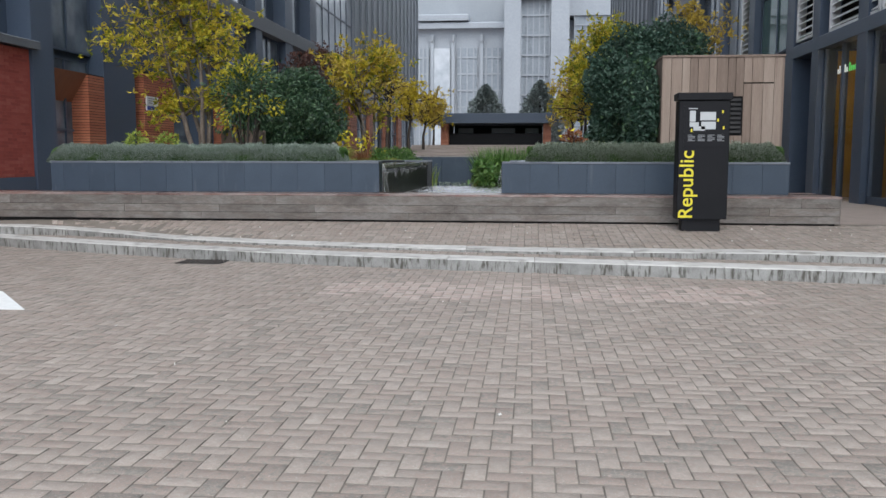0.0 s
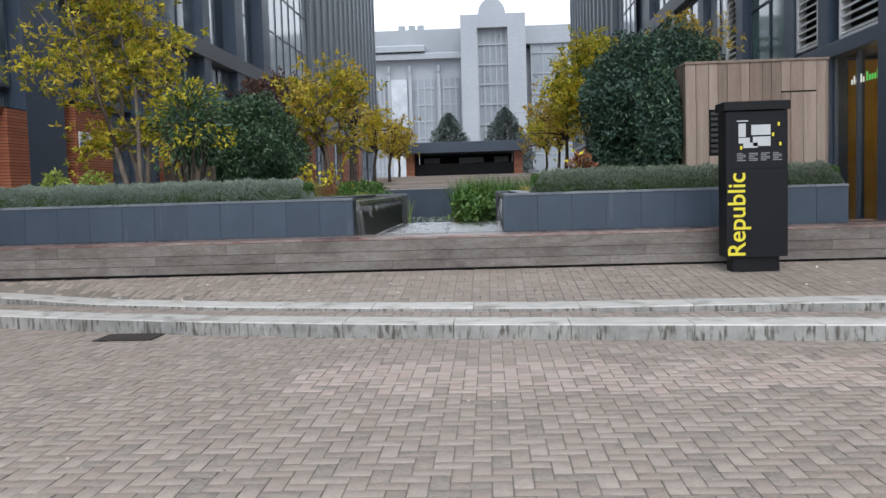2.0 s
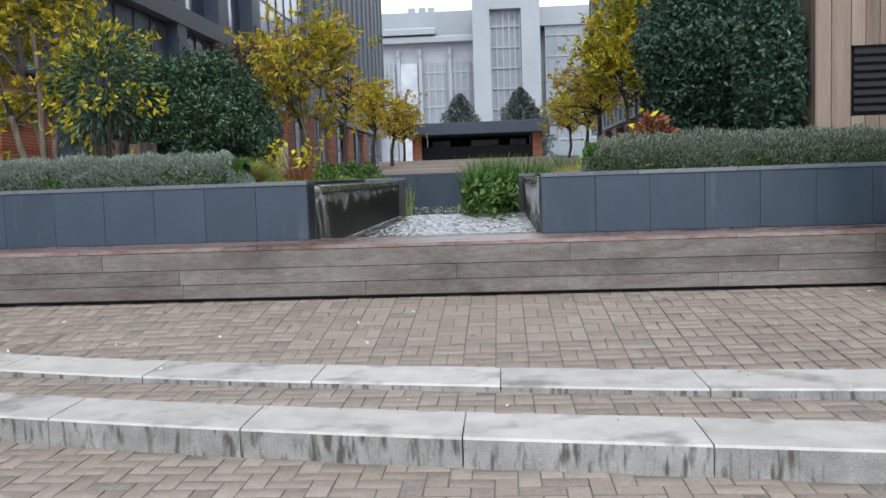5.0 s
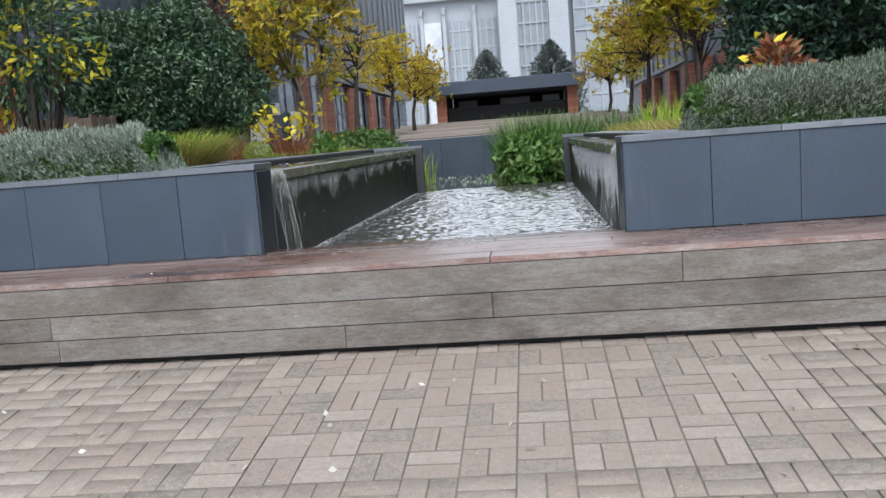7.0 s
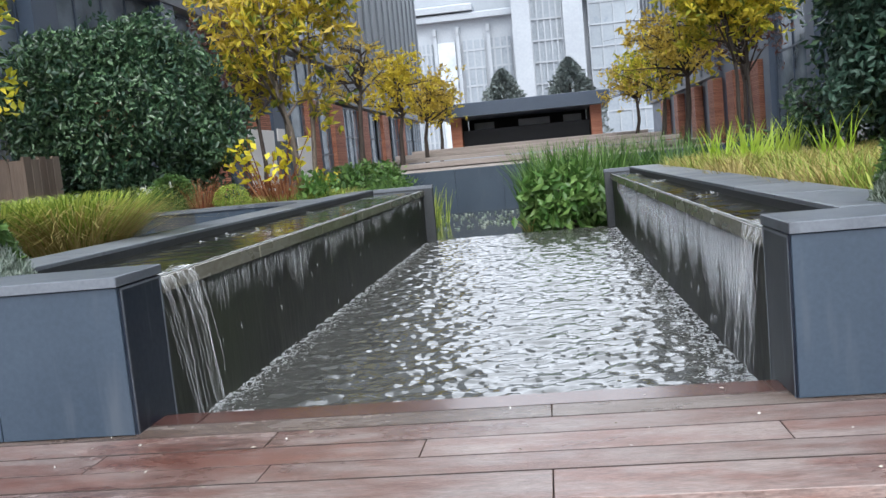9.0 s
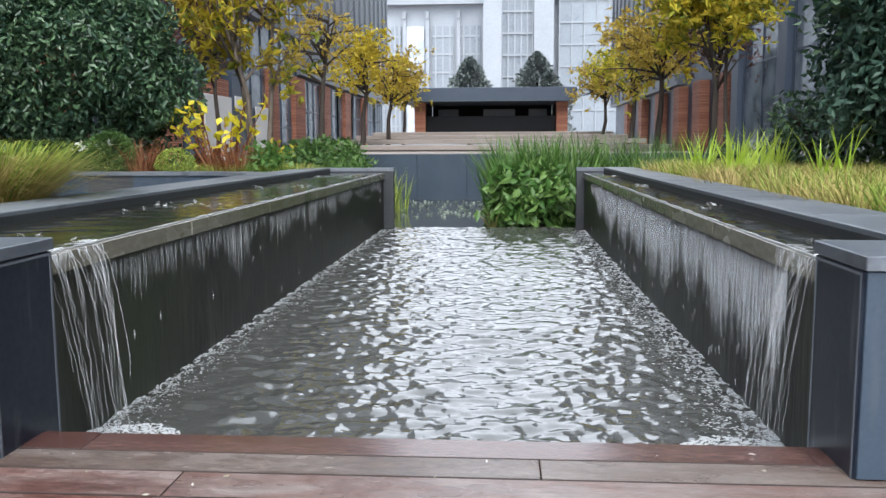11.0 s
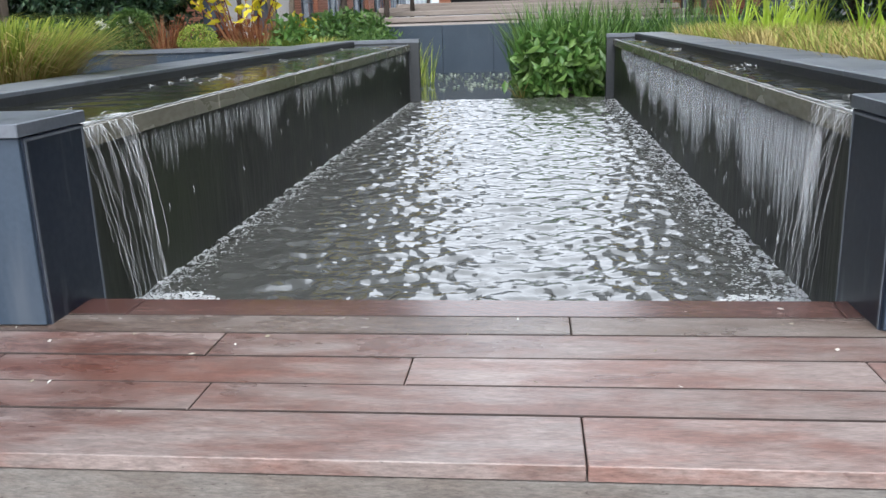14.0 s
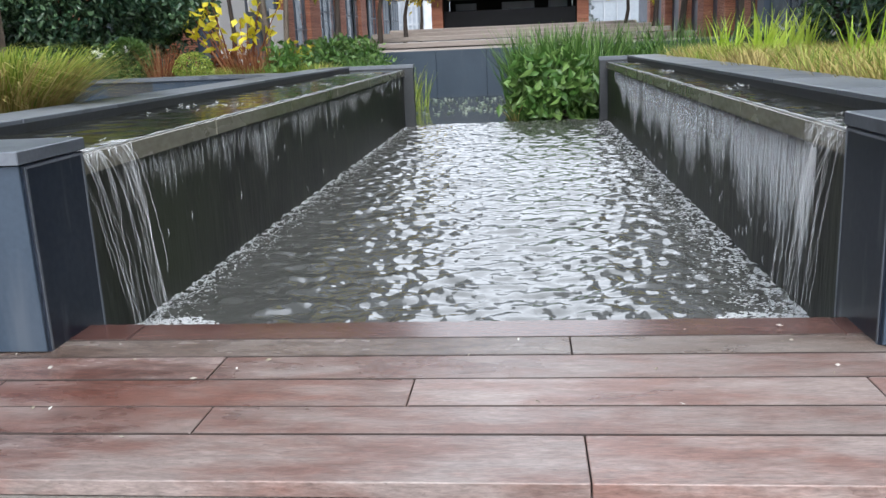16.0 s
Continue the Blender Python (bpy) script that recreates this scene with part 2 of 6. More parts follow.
M_TIMBER = material("warm_timber_soffit", [(0.22, 0.085, 0.045), (0.33, 0.14, 0.075)], 0.6, 2, 30, 0.2, stretch=(1, 6, 1))
M_CRATE = material("weathered_cedar_plank", [(0.13, 0.095, 0.075), (0.23, 0.175, 0.14), (0.32, 0.26, 0.215)], 0.8, 2.0, 24, 0.4, vary=0.4, stretch=(6, 6, 0.35), stain=(0.15, 0.10, 0.075), stain_scale=1.2, stain_at=0.62, dist=0.004)
M_BLACK = material("black_powder_coat", [(0.005, 0.0055, 0.007), (0.009, 0.0095, 0.012)], 0.5, 3, 60, 0.05, spec=0.2)
# Near-black fill: shade of gaps, recesses and hollow cores as a base colour.
M_VOID = material("shade_black_void", [(0.004, 0.004, 0.005), (0.008, 0.008, 0.008)], 0.9, 3, 20, 0.0)
M_YELLOW = plain("yellow_vinyl", (0.66, 0.57, 0.03), 0.5)
M_WHITE = material("white_vinyl", [(0.62, 0.63, 0.63), (0.74, 0.75, 0.75)], 0.5, 20, 80, 0.0)
M_GREYINK = plain("grey_print", (0.22, 0.23, 0.24), 0.5)
M_MAPGREY = plain("pale_map_print", (0.42, 0.44, 0.45), 0.5)
M_GREENSIGN = plain("lit_green_lettering", (0.10, 0.62, 0.12), 0.5, glow=0.3)
M_WHITESIGN = plain("lit_white_lettering", (0.7, 0.75, 0.7), 0.5, glow=0.3)
# Far stone, roof and glass: pale bluish base colours include the distance haze.
M_PALESTONE = material("haze_tinted_pale_stone", [(0.27, 0.298, 0.332), (0.33, 0.36, 0.395)], 0.8, 0.15, 3, 0.05)
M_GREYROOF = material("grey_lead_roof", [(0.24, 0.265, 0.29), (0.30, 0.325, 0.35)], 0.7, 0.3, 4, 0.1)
M_FARGLASS = material("haze_paled_blue_glass", [(0.20, 0.232, 0.265), (0.28, 0.318, 0.352)], 0.3, 0.2, 2, 0.0, spec=0.5)
M_STEP = material("pale_terrace_stone", [(0.24, 0.205, 0.185), (0.34, 0.30, 0.275)], 0.8, 2, 30, 0.2, stretch=(0.3, 1, 3))
M_PAINT = material("worn_white_road_paint", [(0.55, 0.56, 0.55), (0.72, 0.73, 0.72)], 0.7, 12, 70, 0.2)
M_BARK = material("grey_brown_bark", [(0.07, 0.055, 0.045), (0.16, 0.13, 0.105), (0.22, 0.185, 0.15)], 0.9, 5, 40, 0.7, stretch=(3, 3, 0.5), dist=0.02)
M_DARKBARK = material("dark_wet_bark", [(0.025, 0.02, 0.018), (0.07, 0.055, 0.045)], 0.85, 6, 40, 0.6, stretch=(3, 3, 0.5), dist=0.02)


def foliage(name, colors, rough=0.5, leaf=0.3, spec=0.3):
    return material(name, colors, rough, 1.2, 6, 0.0, vary=0.75, island=True, spread=0.4, leaf=leaf, spec=spec)


M_EVERGREEN = foliage("dark_evergreen_leaf", [(0.013, 0.04, 0.022), (0.034, 0.084, 0.042), (0.10, 0.18, 0.09)], 0.34, 0.15, 0.5)
M_IVY = foliage("blue_green_leaf", [(0.017, 0.046, 0.032), (0.034, 0.078, 0.053), (0.07, 0.125, 0.092)], 0.5, 0.12, 0.35)
M_YELLOW_LEAF = foliage("autumn_yellow_leaf", [(0.36, 0.36, 0.04), (0.66, 0.52, 0.05), (0.78, 0.66, 0.09), (0.55, 0.43, 0.05)], 0.55, 0.45)
M_GOLD_LEAF = foliage("autumn_orange_leaf", [(0.32, 0.25, 0.05), (0.54, 0.39, 0.07), (0.66, 0.51, 0.11)], 0.6, 0.45)
M_LIME_LEAF = foliage("yellow_green_leaf", [(0.09, 0.15, 0.02), (0.24, 0.27, 0.03), (0.50, 0.42, 0.05)], 0.5, 0.4)
M_OLIVE_LEAF = foliage("olive_yellow_leaf", [(0.22, 0.27, 0.03), (0.48, 0.45, 0.04), (0.72, 0.62, 0.07)], 0.55, 0.45)
M_BRIGHT_YELLOW = foliage("bright_yellow_leaf", [(0.45, 0.42, 0.03), (0.78, 0.66, 0.04), (0.84, 0.74, 0.08)], 0.5, 0.4)
M_LAVENDER = foliage("silver_green_sprig", [(0.11, 0.15, 0.115), (0.225, 0.29, 0.235), (0.38, 0.44, 0.385)], 0.75, 0.2)
M_HEDGE = foliage("grey_green_sprig", [(0.06, 0.085, 0.05), (0.145, 0.185, 0.125), (0.34, 0.39, 0.325)], 0.75, 0.2)
M_GRASS = foliage("fresh_grass_blade", [(0.10, 0.19, 0.03), (0.26, 0.36, 0.06), (0.44, 0.50, 0.12)], 0.5, 0.35)
M_IRIS = foliage("lime_iris_blade", [(0.20, 0.34, 0.03), (0.38, 0.56, 0.06), (0.55, 0.68, 0.12)], 0.45, 0.4)
M_STRAW = foliage("straw_grass_blade", [(0.20, 0.19, 0.05), (0.40, 0.31, 0.11), (0.52, 0.43, 0.18)], 0.65, 0.3)
M_RUST = foliage("rusty_stem", [(0.12, 0.035, 0.02), (0.26, 0.09, 0.04), (0.32, 0.16, 0.08)], 0.7, 0.25)
M_REED = foliage("green_reed_blade", [(0.04, 0.11, 0.02), (0.085, 0.19, 0.04), (0.17, 0.29, 0.08)], 0.42, 0.3, 0.5)
M_BOX = foliage("box_ball_leaf", [(0.03, 0.075, 0.02), (0.065, 0.14, 0.035), (0.11, 0.20, 0.055)], 0.45, 0.2)
# Dark conifers paled to grey-green; haze is mixed into the leaf colour.
M_CONIFER = foliage("haze_paled_conifer", [(0.17, 0.215, 0.22), (0.26, 0.305, 0.30)], 0.8, 0.1)
M_REDTWIG = foliage("reddish_twig", [(0.08, 0.04, 0.035), (0.15, 0.075, 0.06)], 0.8, 0.2)

water = bpy.data.materials.new("dark_pool_water")
water.use_nodes = True
n, l = water.node_tree.nodes, water.node_tree.links
b = n["Principled BSDF"]
b.inputs["Base Color"].default_value = (0.062, 0.064, 0.06, 1)
b.inputs["Roughness"].default_value, b.inputs["IOR"].default_value = 0.03, 1.7
b.inputs["Specular IOR Level"].default_value = 0.5
nz, bp, tc = n.new("ShaderNodeTexNoise"), n.new("ShaderNodeBump"), n.new("ShaderNodeTexCoord")
nz.inputs["Scale"].default_value, nz.inputs["Detail"].default_value = 55, 2
bp.inputs["Strength"].default_value, bp.inputs["Distance"].default_value = 0.10, 0.006
l.new(tc.outputs["Object"], nz.inputs["Vector"])
l.new(nz.outputs[0], bp.inputs["Height"])
l.new(bp.outputs[0], b.inputs["Normal"])
M_WATER = water
M_TROUGH = material("shallow_olive_water", [(0.012, 0.013, 0.010), (0.028, 0.028, 0.02)], 0.06, 2, 14, 0.25, spread=0.5, rough_vary=0.03, dist=0.01)
M_FOAM = plain("white_foam", (0.60, 0.63, 0.65), 0.4)
thin = M_FOAM.node_tree.nodes.new("ShaderNodeBsdfTransparent")
mixs = M_FOAM.node_tree.nodes.new("ShaderNodeMixShader")
mixs.inputs[0].default_value = 0.4
M_FOAM.node_tree.links.new(M_FOAM.node_tree.nodes["Principled BSDF"].outputs[0], mixs.inputs[1])
M_FOAM.node_tree.links.new(thin.outputs[0], mixs.inputs[2])
M_FOAM.node_tree.links.new(mixs.outputs[0], M_FOAM.node_tree.nodes["Material Output"].inputs["Surface"])
M_STREAM = bpy.data.materials.new("falling_water")
M_STREAM.use_nodes = True
b = M_STREAM.node_tree.nodes["Principled BSDF"]
b.inputs["Base Color"].default_value = (0.75, 0.78, 0.80, 1)
b.inputs["Roughness"].default_value, b.inputs["IOR"].default_value = 0.12, 1.33
thin = M_STREAM.node_tree.nodes.new("ShaderNodeBsdfTransparent")
mixs = M_STREAM.node_tree.nodes.new("ShaderNodeMixShader")
mixs.inputs[0].default_value = 0.74
M_STREAM.node_tree.links.new(b.outputs[0], mixs.inputs[1])
M_STREAM.node_tree.links.new(thin.outputs[0], mixs.inputs[2])
M_STREAM.node_tree.links.new(mixs.outputs[0], M_STREAM.node_tree.nodes["Material Output"].inputs["Surface"])

# ---- mesh helpers ----


class Geo:
    """Collects vertices and faces of one mesh."""

    def __init__(self):
        self.v, self.f = [], []

    def add(self, verts, faces):
        k = len(self.v)
        self.v.extend(verts)
        self.f.extend([tuple(i + k for i in f) for f in faces])
        return self

    def box(self, x0, x1, y0, y1, z0, z1, c=0.0):
        """A box; c chamfers its upper edges and upright corners."""
        if not c:
            return self.add([(x0, y0, z0), (x1, y0, z0), (x1, y1, z0), (x0, y1, z0), (x0, y0, z1), (x1, y0, z1), (x1, y1, z1), (x0, y1, z1)],
                            [(0, 3, 2, 1), (4, 5, 6, 7), (0, 1, 5, 4), (1, 2, 6, 5), (2, 3, 7, 6), (3, 0, 4, 7)])

        def ring(a, z):
            return [(x0 + a + c, y0 + a, z), (x1 - a - c, y0 + a, z), (x1 - a, y0 + a + c, z), (x1 - a, y1 - a - c, z),
                    (x1 - a - c, y1 - a, z), (x0 + a + c, y1 - a, z), (x0 + a, y1 - a - c, z), (x0 + a, y0 + a + c, z)]
        verts = ring(0, z0) + ring(0, z1 - c) + ring(c, z1)
        faces = [tuple(range(7, -1, -1)), tuple(range(16, 24))]
        for r in (0, 8):
            faces += [(r + i, r + (i + 1) % 8, r + 8 + (i + 1) % 8, r + 8 + i) for i in range(8)]
        return self.add(verts, faces)

    def tube(self, pts, radii, sides=6):
        pts = [Vector(p) for p in pts]
        k, up = len(self.v), Vector((0.31, 0.17, 0.93))
        for i, p in enumerate(pts):
            d = (pts[min(i + 1, len(pts) - 1)] - pts[max(i - 1, 0)]).normalized()
            a = d.cross(up if abs(d.dot(up)) < 0.95 else Vector((1, 0, 0))).normalized()
            b = d.cross(a)
            for s in range(sides):
                t = 2 * math.pi * s / sides
                self.v.append(tuple(p + (a * math.cos(t) + b * math.sin(t)) * radii[i]))
        for i in range(len(pts) - 1):
            for s in range(sides):
                self.f.append((k + i * sides + s, k + i * sides + (s + 1) % sides, k + (i + 1) * sides + (s + 1) % sides, k + (i + 1) * sides + s))
        self.f.append(tuple(k + s for s in range(sides - 1, -1, -1)))
        e = k + (len(pts) - 1) * sides
        self.f.append(tuple(e + s for s in range(sides)))
        return self

    def prism(self, outline, z0, z1):
        """An upright prism over an outline that runs counter-clockwise."""
        m = len(outline)
        return self.add([(x, y, z0) for x, y in outline] + [(x, y, z1) for x, y in outline],
                        [tuple(range(m - 1, -1, -1)), tuple(range(m, 2 * m))] + [(i, (i + 1) % m, m + (i + 1) % m, m + i) for i in range(m)])

    def mesh(self, name, mat, smooth=False):
        me = bpy.data.meshes.new(name)
        me.from_pydata([tuple(v) for v in self.v], [], self.f)
        me.materials.append(mat)
        if smooth:
            me.polygons.foreach_set("use_smooth", [True] * len(me.polygons))
        me.update()
        return me


def part(name, geo, mat, parent=None, label="", smooth=False):
    """One mesh object, under its thing or part where one is given."""
    ob = new(name, geo if isinstance(geo, bpy.types.Mesh) else geo.mesh(name, mat, smooth))
    if parent is not None:
        ob.parent = parent
    if label:
        ob["label"] = label
    return ob


def thing(name, label, category, kind="", group="", at=(0, 0, 0)):
    """An empty that holds the parts of one thing."""
    ob = new(name)
    ob.location = at
    return tagged(ob, label, category, group, kind)


def solid(name, geo, mat, label, category, kind="", group="", smooth=False):
    return tagged(part(name, geo, mat, smooth=smooth), label, category, group, kind)


def leaf_mesh(name, mat, centre, axis, length, width, fold=0.25):
    """Many folded, pointed leaves: arrays of centres and axes, sizes per leaf."""
    k = len(centre)
    axis = axis / (np.linalg.norm(axis, axis=1, keepdims=True) + 1e-9)
    side = np.cross(axis, np.random.normal(size=(k, 3)))
    side /= np.linalg.norm(side, axis=1, keepdims=True) + 1e-9
    nrm = np.cross(axis, side)
    length = np.broadcast_to(length, (k,))[:, None]
    width = np.broadcast_to(width, (k,))[:, None]
    v = np.empty((k, 4, 3))
    v[:, 0] = centre - axis * length * 0.5
    v[:, 1] = centre + side * width * 0.5 + nrm * width * fold
    v[:, 2] = centre + axis * length * 0.5 - nrm * length * 0.12
    v[:, 3] = centre - side * width * 0.5 + nrm * width * fold
    base = np.arange(k)[:, None] * 4
    tri = np.concatenate([base + np.array([[0, 1, 2]]), base + np.array([[0, 2, 3]])], axis=1).reshape(-1, 3)
    return raw_mesh(name, mat, v.reshape(-1, 3), tri)


def raw_mesh(name, mat, verts, faces):
    me = bpy.data.meshes.new(name)
    k, s = faces.shape
    me.vertices.add(len(verts))
    me.vertices.foreach_set("co", np.asarray(verts, dtype=np.float32).ravel())
    me.loops.add(k * s)
    me.loops.foreach_set("vertex_index", faces.astype(np.int32).ravel())
    me.polygons.add(k)
    me.polygons.foreach_set("loop_start", np.arange(0, k * s, s, dtype=np.int32))
    me.materials.append(mat)
    me.update(calc_edges=True)
    return me


def blade_mesh(name, mat, root, lean, height, width, bend=0.5, rows=4):
    """Grass blades that rise from their roots and bend over along lean."""
    k = len(root)
    side = np.cross(lean, np.array([[0, 0, 1.0]]))
    side /= np.linalg.norm(side, axis=1, keepdims=True) + 1e-9
    height = np.broadcast_to(height, (k,))[:, None]
    width = np.broadcast_to(width, (k,))[:, None]
    v = np.empty((k, rows * 2, 3))
    for r in range(rows):
        t = r / (rows - 1)
        p = root + lean * height * (t * 0.35 + bend * t * t) + np.array([[0, 0, 1.0]]) * height * (t - 0.45 * bend * t ** 3)
        w = width * (1 - 0.92 * t ** 1.5) * 0.5
        v[:, 2 * r], v[:, 2 * r + 1] = p - side * w, p + side * w
    base = np.arange(k)[:, None] * rows * 2
    quad = np.concatenate([base + np.array([[2 * r, 2 * r + 1, 2 * r + 3, 2 * r + 2]]) for r in range(rows - 1)], axis=1).reshape(-1, 4)
    return raw_mesh(name, mat, v.reshape(-1, 3), quad)


def rand(lo, hi, k):
    return np.random.uniform(lo, hi, k)


# ---- heights and lines of the plan ----
LOW, TREAD, UP0 = -0.13, 0.022, 0.06
LOW_DEPTH, UP_DEPTH = 0.46, 0.48
BENCH_F, BENCH_T, PLANTER_F, TOP = 13.22, 0.745, 13.93, 1.31
CH_L, CH_R, CH_END, WATER = -2.78, -0.55, 21.9, 0.60
FACE_L, FACE_R = -12.0, 8.0
PAVED_UP = 0.265


def low_kerb(x):
    return 9.78 - 0.14 * x + 0.018 * min(0, x + 1) ** 2


def up_kerb(x):
    free = 10.68 - 0.15 * x + 0.028 * min(0, x + 2) ** 2
    return 12.75 - math.log(1 + math.exp(3.5 * (12.75 - free))) / 3.5 if free > 11.0 else free


def up0(x):
    return UP0 + 0.02 * max(0.0, min(3.0, x)) + 0.035 * max(0.0, min(3.0, -x - 6.0))


def up_slope(x):
    return (PAVED_UP - up0(x)) / max(0.1, 13.3 - up_kerb(x) - UP_DEPTH)


def up_z(y, x=-1.0):
    return min(PAVED_UP, up0(x) + up_slope(x) * max(0.0, y - up_kerb(x) - UP_DEPTH))


# ---- ground ----
g = Geo()
xs = [-400, -60, -14] + [-13 + 0.5 * i for i in range(48)] + [14, 60, 400]
rows_y = []
for x in xs:
    c = max(-13, min(11, x))
    lk, uk = low_kerb(c) + 0.2, up_kerb(c) + 0.2
    rows_y.append([(-300, LOW - 0.005), (lk, LOW - 0.005), (lk + 0.01, TREAD - 0.005), (uk, TREAD - 0.005), (uk + 0.01, up0(c) - 0.012), (uk + 0.2, up0(c) - 0.012), (max(13.3, uk + 0.25), up_z(13.3, c) - 0.005), (600, PAVED_UP - 0.005)])
for i in range(len(xs) - 1):
    for k in range(7):
        a, b2 = rows_y[i], rows_y[i + 1]
        g.add([(xs[i], *a[k]), (xs[i + 1], *b2[k]), (xs[i + 1], *b2[k + 1]), (xs[i], *a[k + 1])], [(0, 1, 2, 3)])
ground = solid("ground", g, M_JOINT, "sandy bed of the paved square under brick pavers", "ground", "structure")
g = Geo()
for x0, x1, y0, y1, z in ((-300, -11.3, -200, 9.9, LOW), (9.2, 300, -200, 8.0, LOW), (-11.3, 9.2, -200, -3.6, LOW), (5.2, 60, 13.6, 200, PAVED_UP), (-60, -9.3, 14.0, 200, PAVED_UP), (-9.3, 5.2, 28.6, 200, PAVED_UP)):
    g.add([(x0, y0, z), (x1, y0, z), (x1, y1, z), (x0, y1, z)], [(0, 1, 2, 3)])
solid("pavement_around", g, M_ROAD, "plain grey paving around the square", "pavement", "structure")

# ---- kerbs: granite stones end to end ----


def kerb_stone(line, x0, x1, depth, z0, z1):
    g = Geo()
    pts = [(x0 + (x1 - x0) * k / 4) for k in range(5)]
    front = [(x, line(x), z1(x)) for x in pts]
    c = 0.012
    rows_k = [[(x, y, z0) for x, y, z in front], [(x, y, z - c) for x, y, z in front], [(x, y + c, z) for x, y, z in front], [(x, y + depth, z) for x, y, z in front], [(x, y + depth, z0) for x, y, z in front]]
    verts = [p for r in rows_k for p in r]
    faces = [(r * 5 + i, r * 5 + i + 1, r * 5 + 6 + i, r * 5 + 5 + i) for r in range(4) for i in range(4)]
    faces += [(20, 15, 10, 5, 0), (4, 9, 14, 19, 24)]
    return g.add(verts, faces)


for nm, line, depth, z0, z1, first in (("kerb_lower", low_kerb, LOW_DEPTH, LOW - 0.1, lambda x: TREAD + 0.002, -11.77), ("kerb_upper", up_kerb, UP_DEPTH, TREAD - 0.1, lambda x: up0(x) + 0.004, -10.4)):
    kerb = thing(nm, "pale granite kerb stones with dark water streaks", "kerb", "structure")
    for k in range(18):
        x0 = first + 1.18 * k
        if x0 > 9:
            break
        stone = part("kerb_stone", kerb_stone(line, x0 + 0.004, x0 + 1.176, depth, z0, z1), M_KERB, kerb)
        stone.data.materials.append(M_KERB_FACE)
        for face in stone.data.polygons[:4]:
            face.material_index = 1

# ---- bench: timber platform along the planters ----
BENCH_L, BENCH_R = -12.5, 5.07
bench = thing("timber_bench", "long weathered hardwood platform bench before slate planters", "bench")
g = Geo()
# Base box below the deck, its shade painted in near-black.
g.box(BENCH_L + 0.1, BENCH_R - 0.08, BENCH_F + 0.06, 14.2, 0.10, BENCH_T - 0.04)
part("bench_frame", g, M_VOID, bench, "recessed base box, near-black as painted shade under the deck")
ROW_Y = [13.215, 13.42, 13.565, 13.73, 13.89, 14.03, 14.175]
DECK_JOINTS = [[-1.33], [-2.17, -0.2], [-2.78, -1.72, -0.66], [-2.25, -0.05], [-1.33, -3.3], [-0.6, -2.6]]


def joints(known, lo, hi, rng):
    out, x = sorted(known), min(known)
    while x > lo:
        x -= rng.uniform(1.5, 2.6)
        if x > lo + 0.3:
            out.insert(0, x)
    x = max(out)
    while x < hi:
        x += rng.uniform(1.5, 2.6)
        if x < hi - 0.3:
            out.append(x)
    return [lo] + out + [hi]


rng = random.Random(4)
for r in range(6):
    cuts = joints(DECK_JOINTS[r], BENCH_L, BENCH_R, rng)
    for a, c in zip(cuts, cuts[1:]):
        lift = rng.uniform(-0.0015, 0.0015)
        h = 0.032
        board = part("deck_board", Geo().box(a + 0.0015, c - 0.0015, ROW_Y[r] + 0.003, ROW_Y[r + 1] - 0.003, BENCH_T - h + lift, BENCH_T + lift, 0.002), M_DECK_WET if r == 5 else M_DECK_SOAKED if r == 4 else M_DECK_DAMP if (r in (1, 2) and -2.9 < (a + c) / 2 < -2.0) or (r == 1 and c == -2.17) else M_DECK, bench)
        # Sides facing a gap take the painted gap shade; the open front doesn't.
        board.data.materials.append(M_DECK_EDGE)
        for face in board.data.polygons:
            if face.index != 1 and (abs(face.normal.x) > 0.9 or (r > 0 and abs(face.normal.y) > 0.5)):
                face.material_index = 1
FASCIA = [(0.298, 0.417, [-2.135, 0.9]), (0.423, 0.552, [-3.8, -1.334, 1.4]), (0.558, 0.709, [-4.5, -0.35, 2.2])]
for z0, z1, known in FASCIA:
    cuts = joints(known, BENCH_L, BENCH_R - 0.03, rng)
    for a, c in zip(cuts, cuts[1:]):
        part("fascia_board", Geo().box(a + 0.0015, c - 0.0015, BENCH_F + rng.uniform(0, 0.002), BENCH_F + 0.035, z0, z1, 0.0015), M_FASCIA, bench)
for z0, z1, known in FASCIA:
    part("end_board", Geo().box(BENCH_R - 0.028, BENCH_R, BENCH_F + 0.038, 14.9, z0, z1, 0.003), M_FASCIA, bench)
for k in range(5):
    part("deck_board", Geo().box(4.47, BENCH_R, 14.178 + 0.145 * k, 14.32 + 0.145 * k, BENCH_T - 0.032, BENCH_T, 0.003), M_DECK, bench)
part("bench_frame", Geo().box(4.48, BENCH_R - 0.03, 14.2, 14.88, 0.1, BENCH_T - 0.035), M_VOID, bench, "recessed base box, near-black as painted shade under the deck")

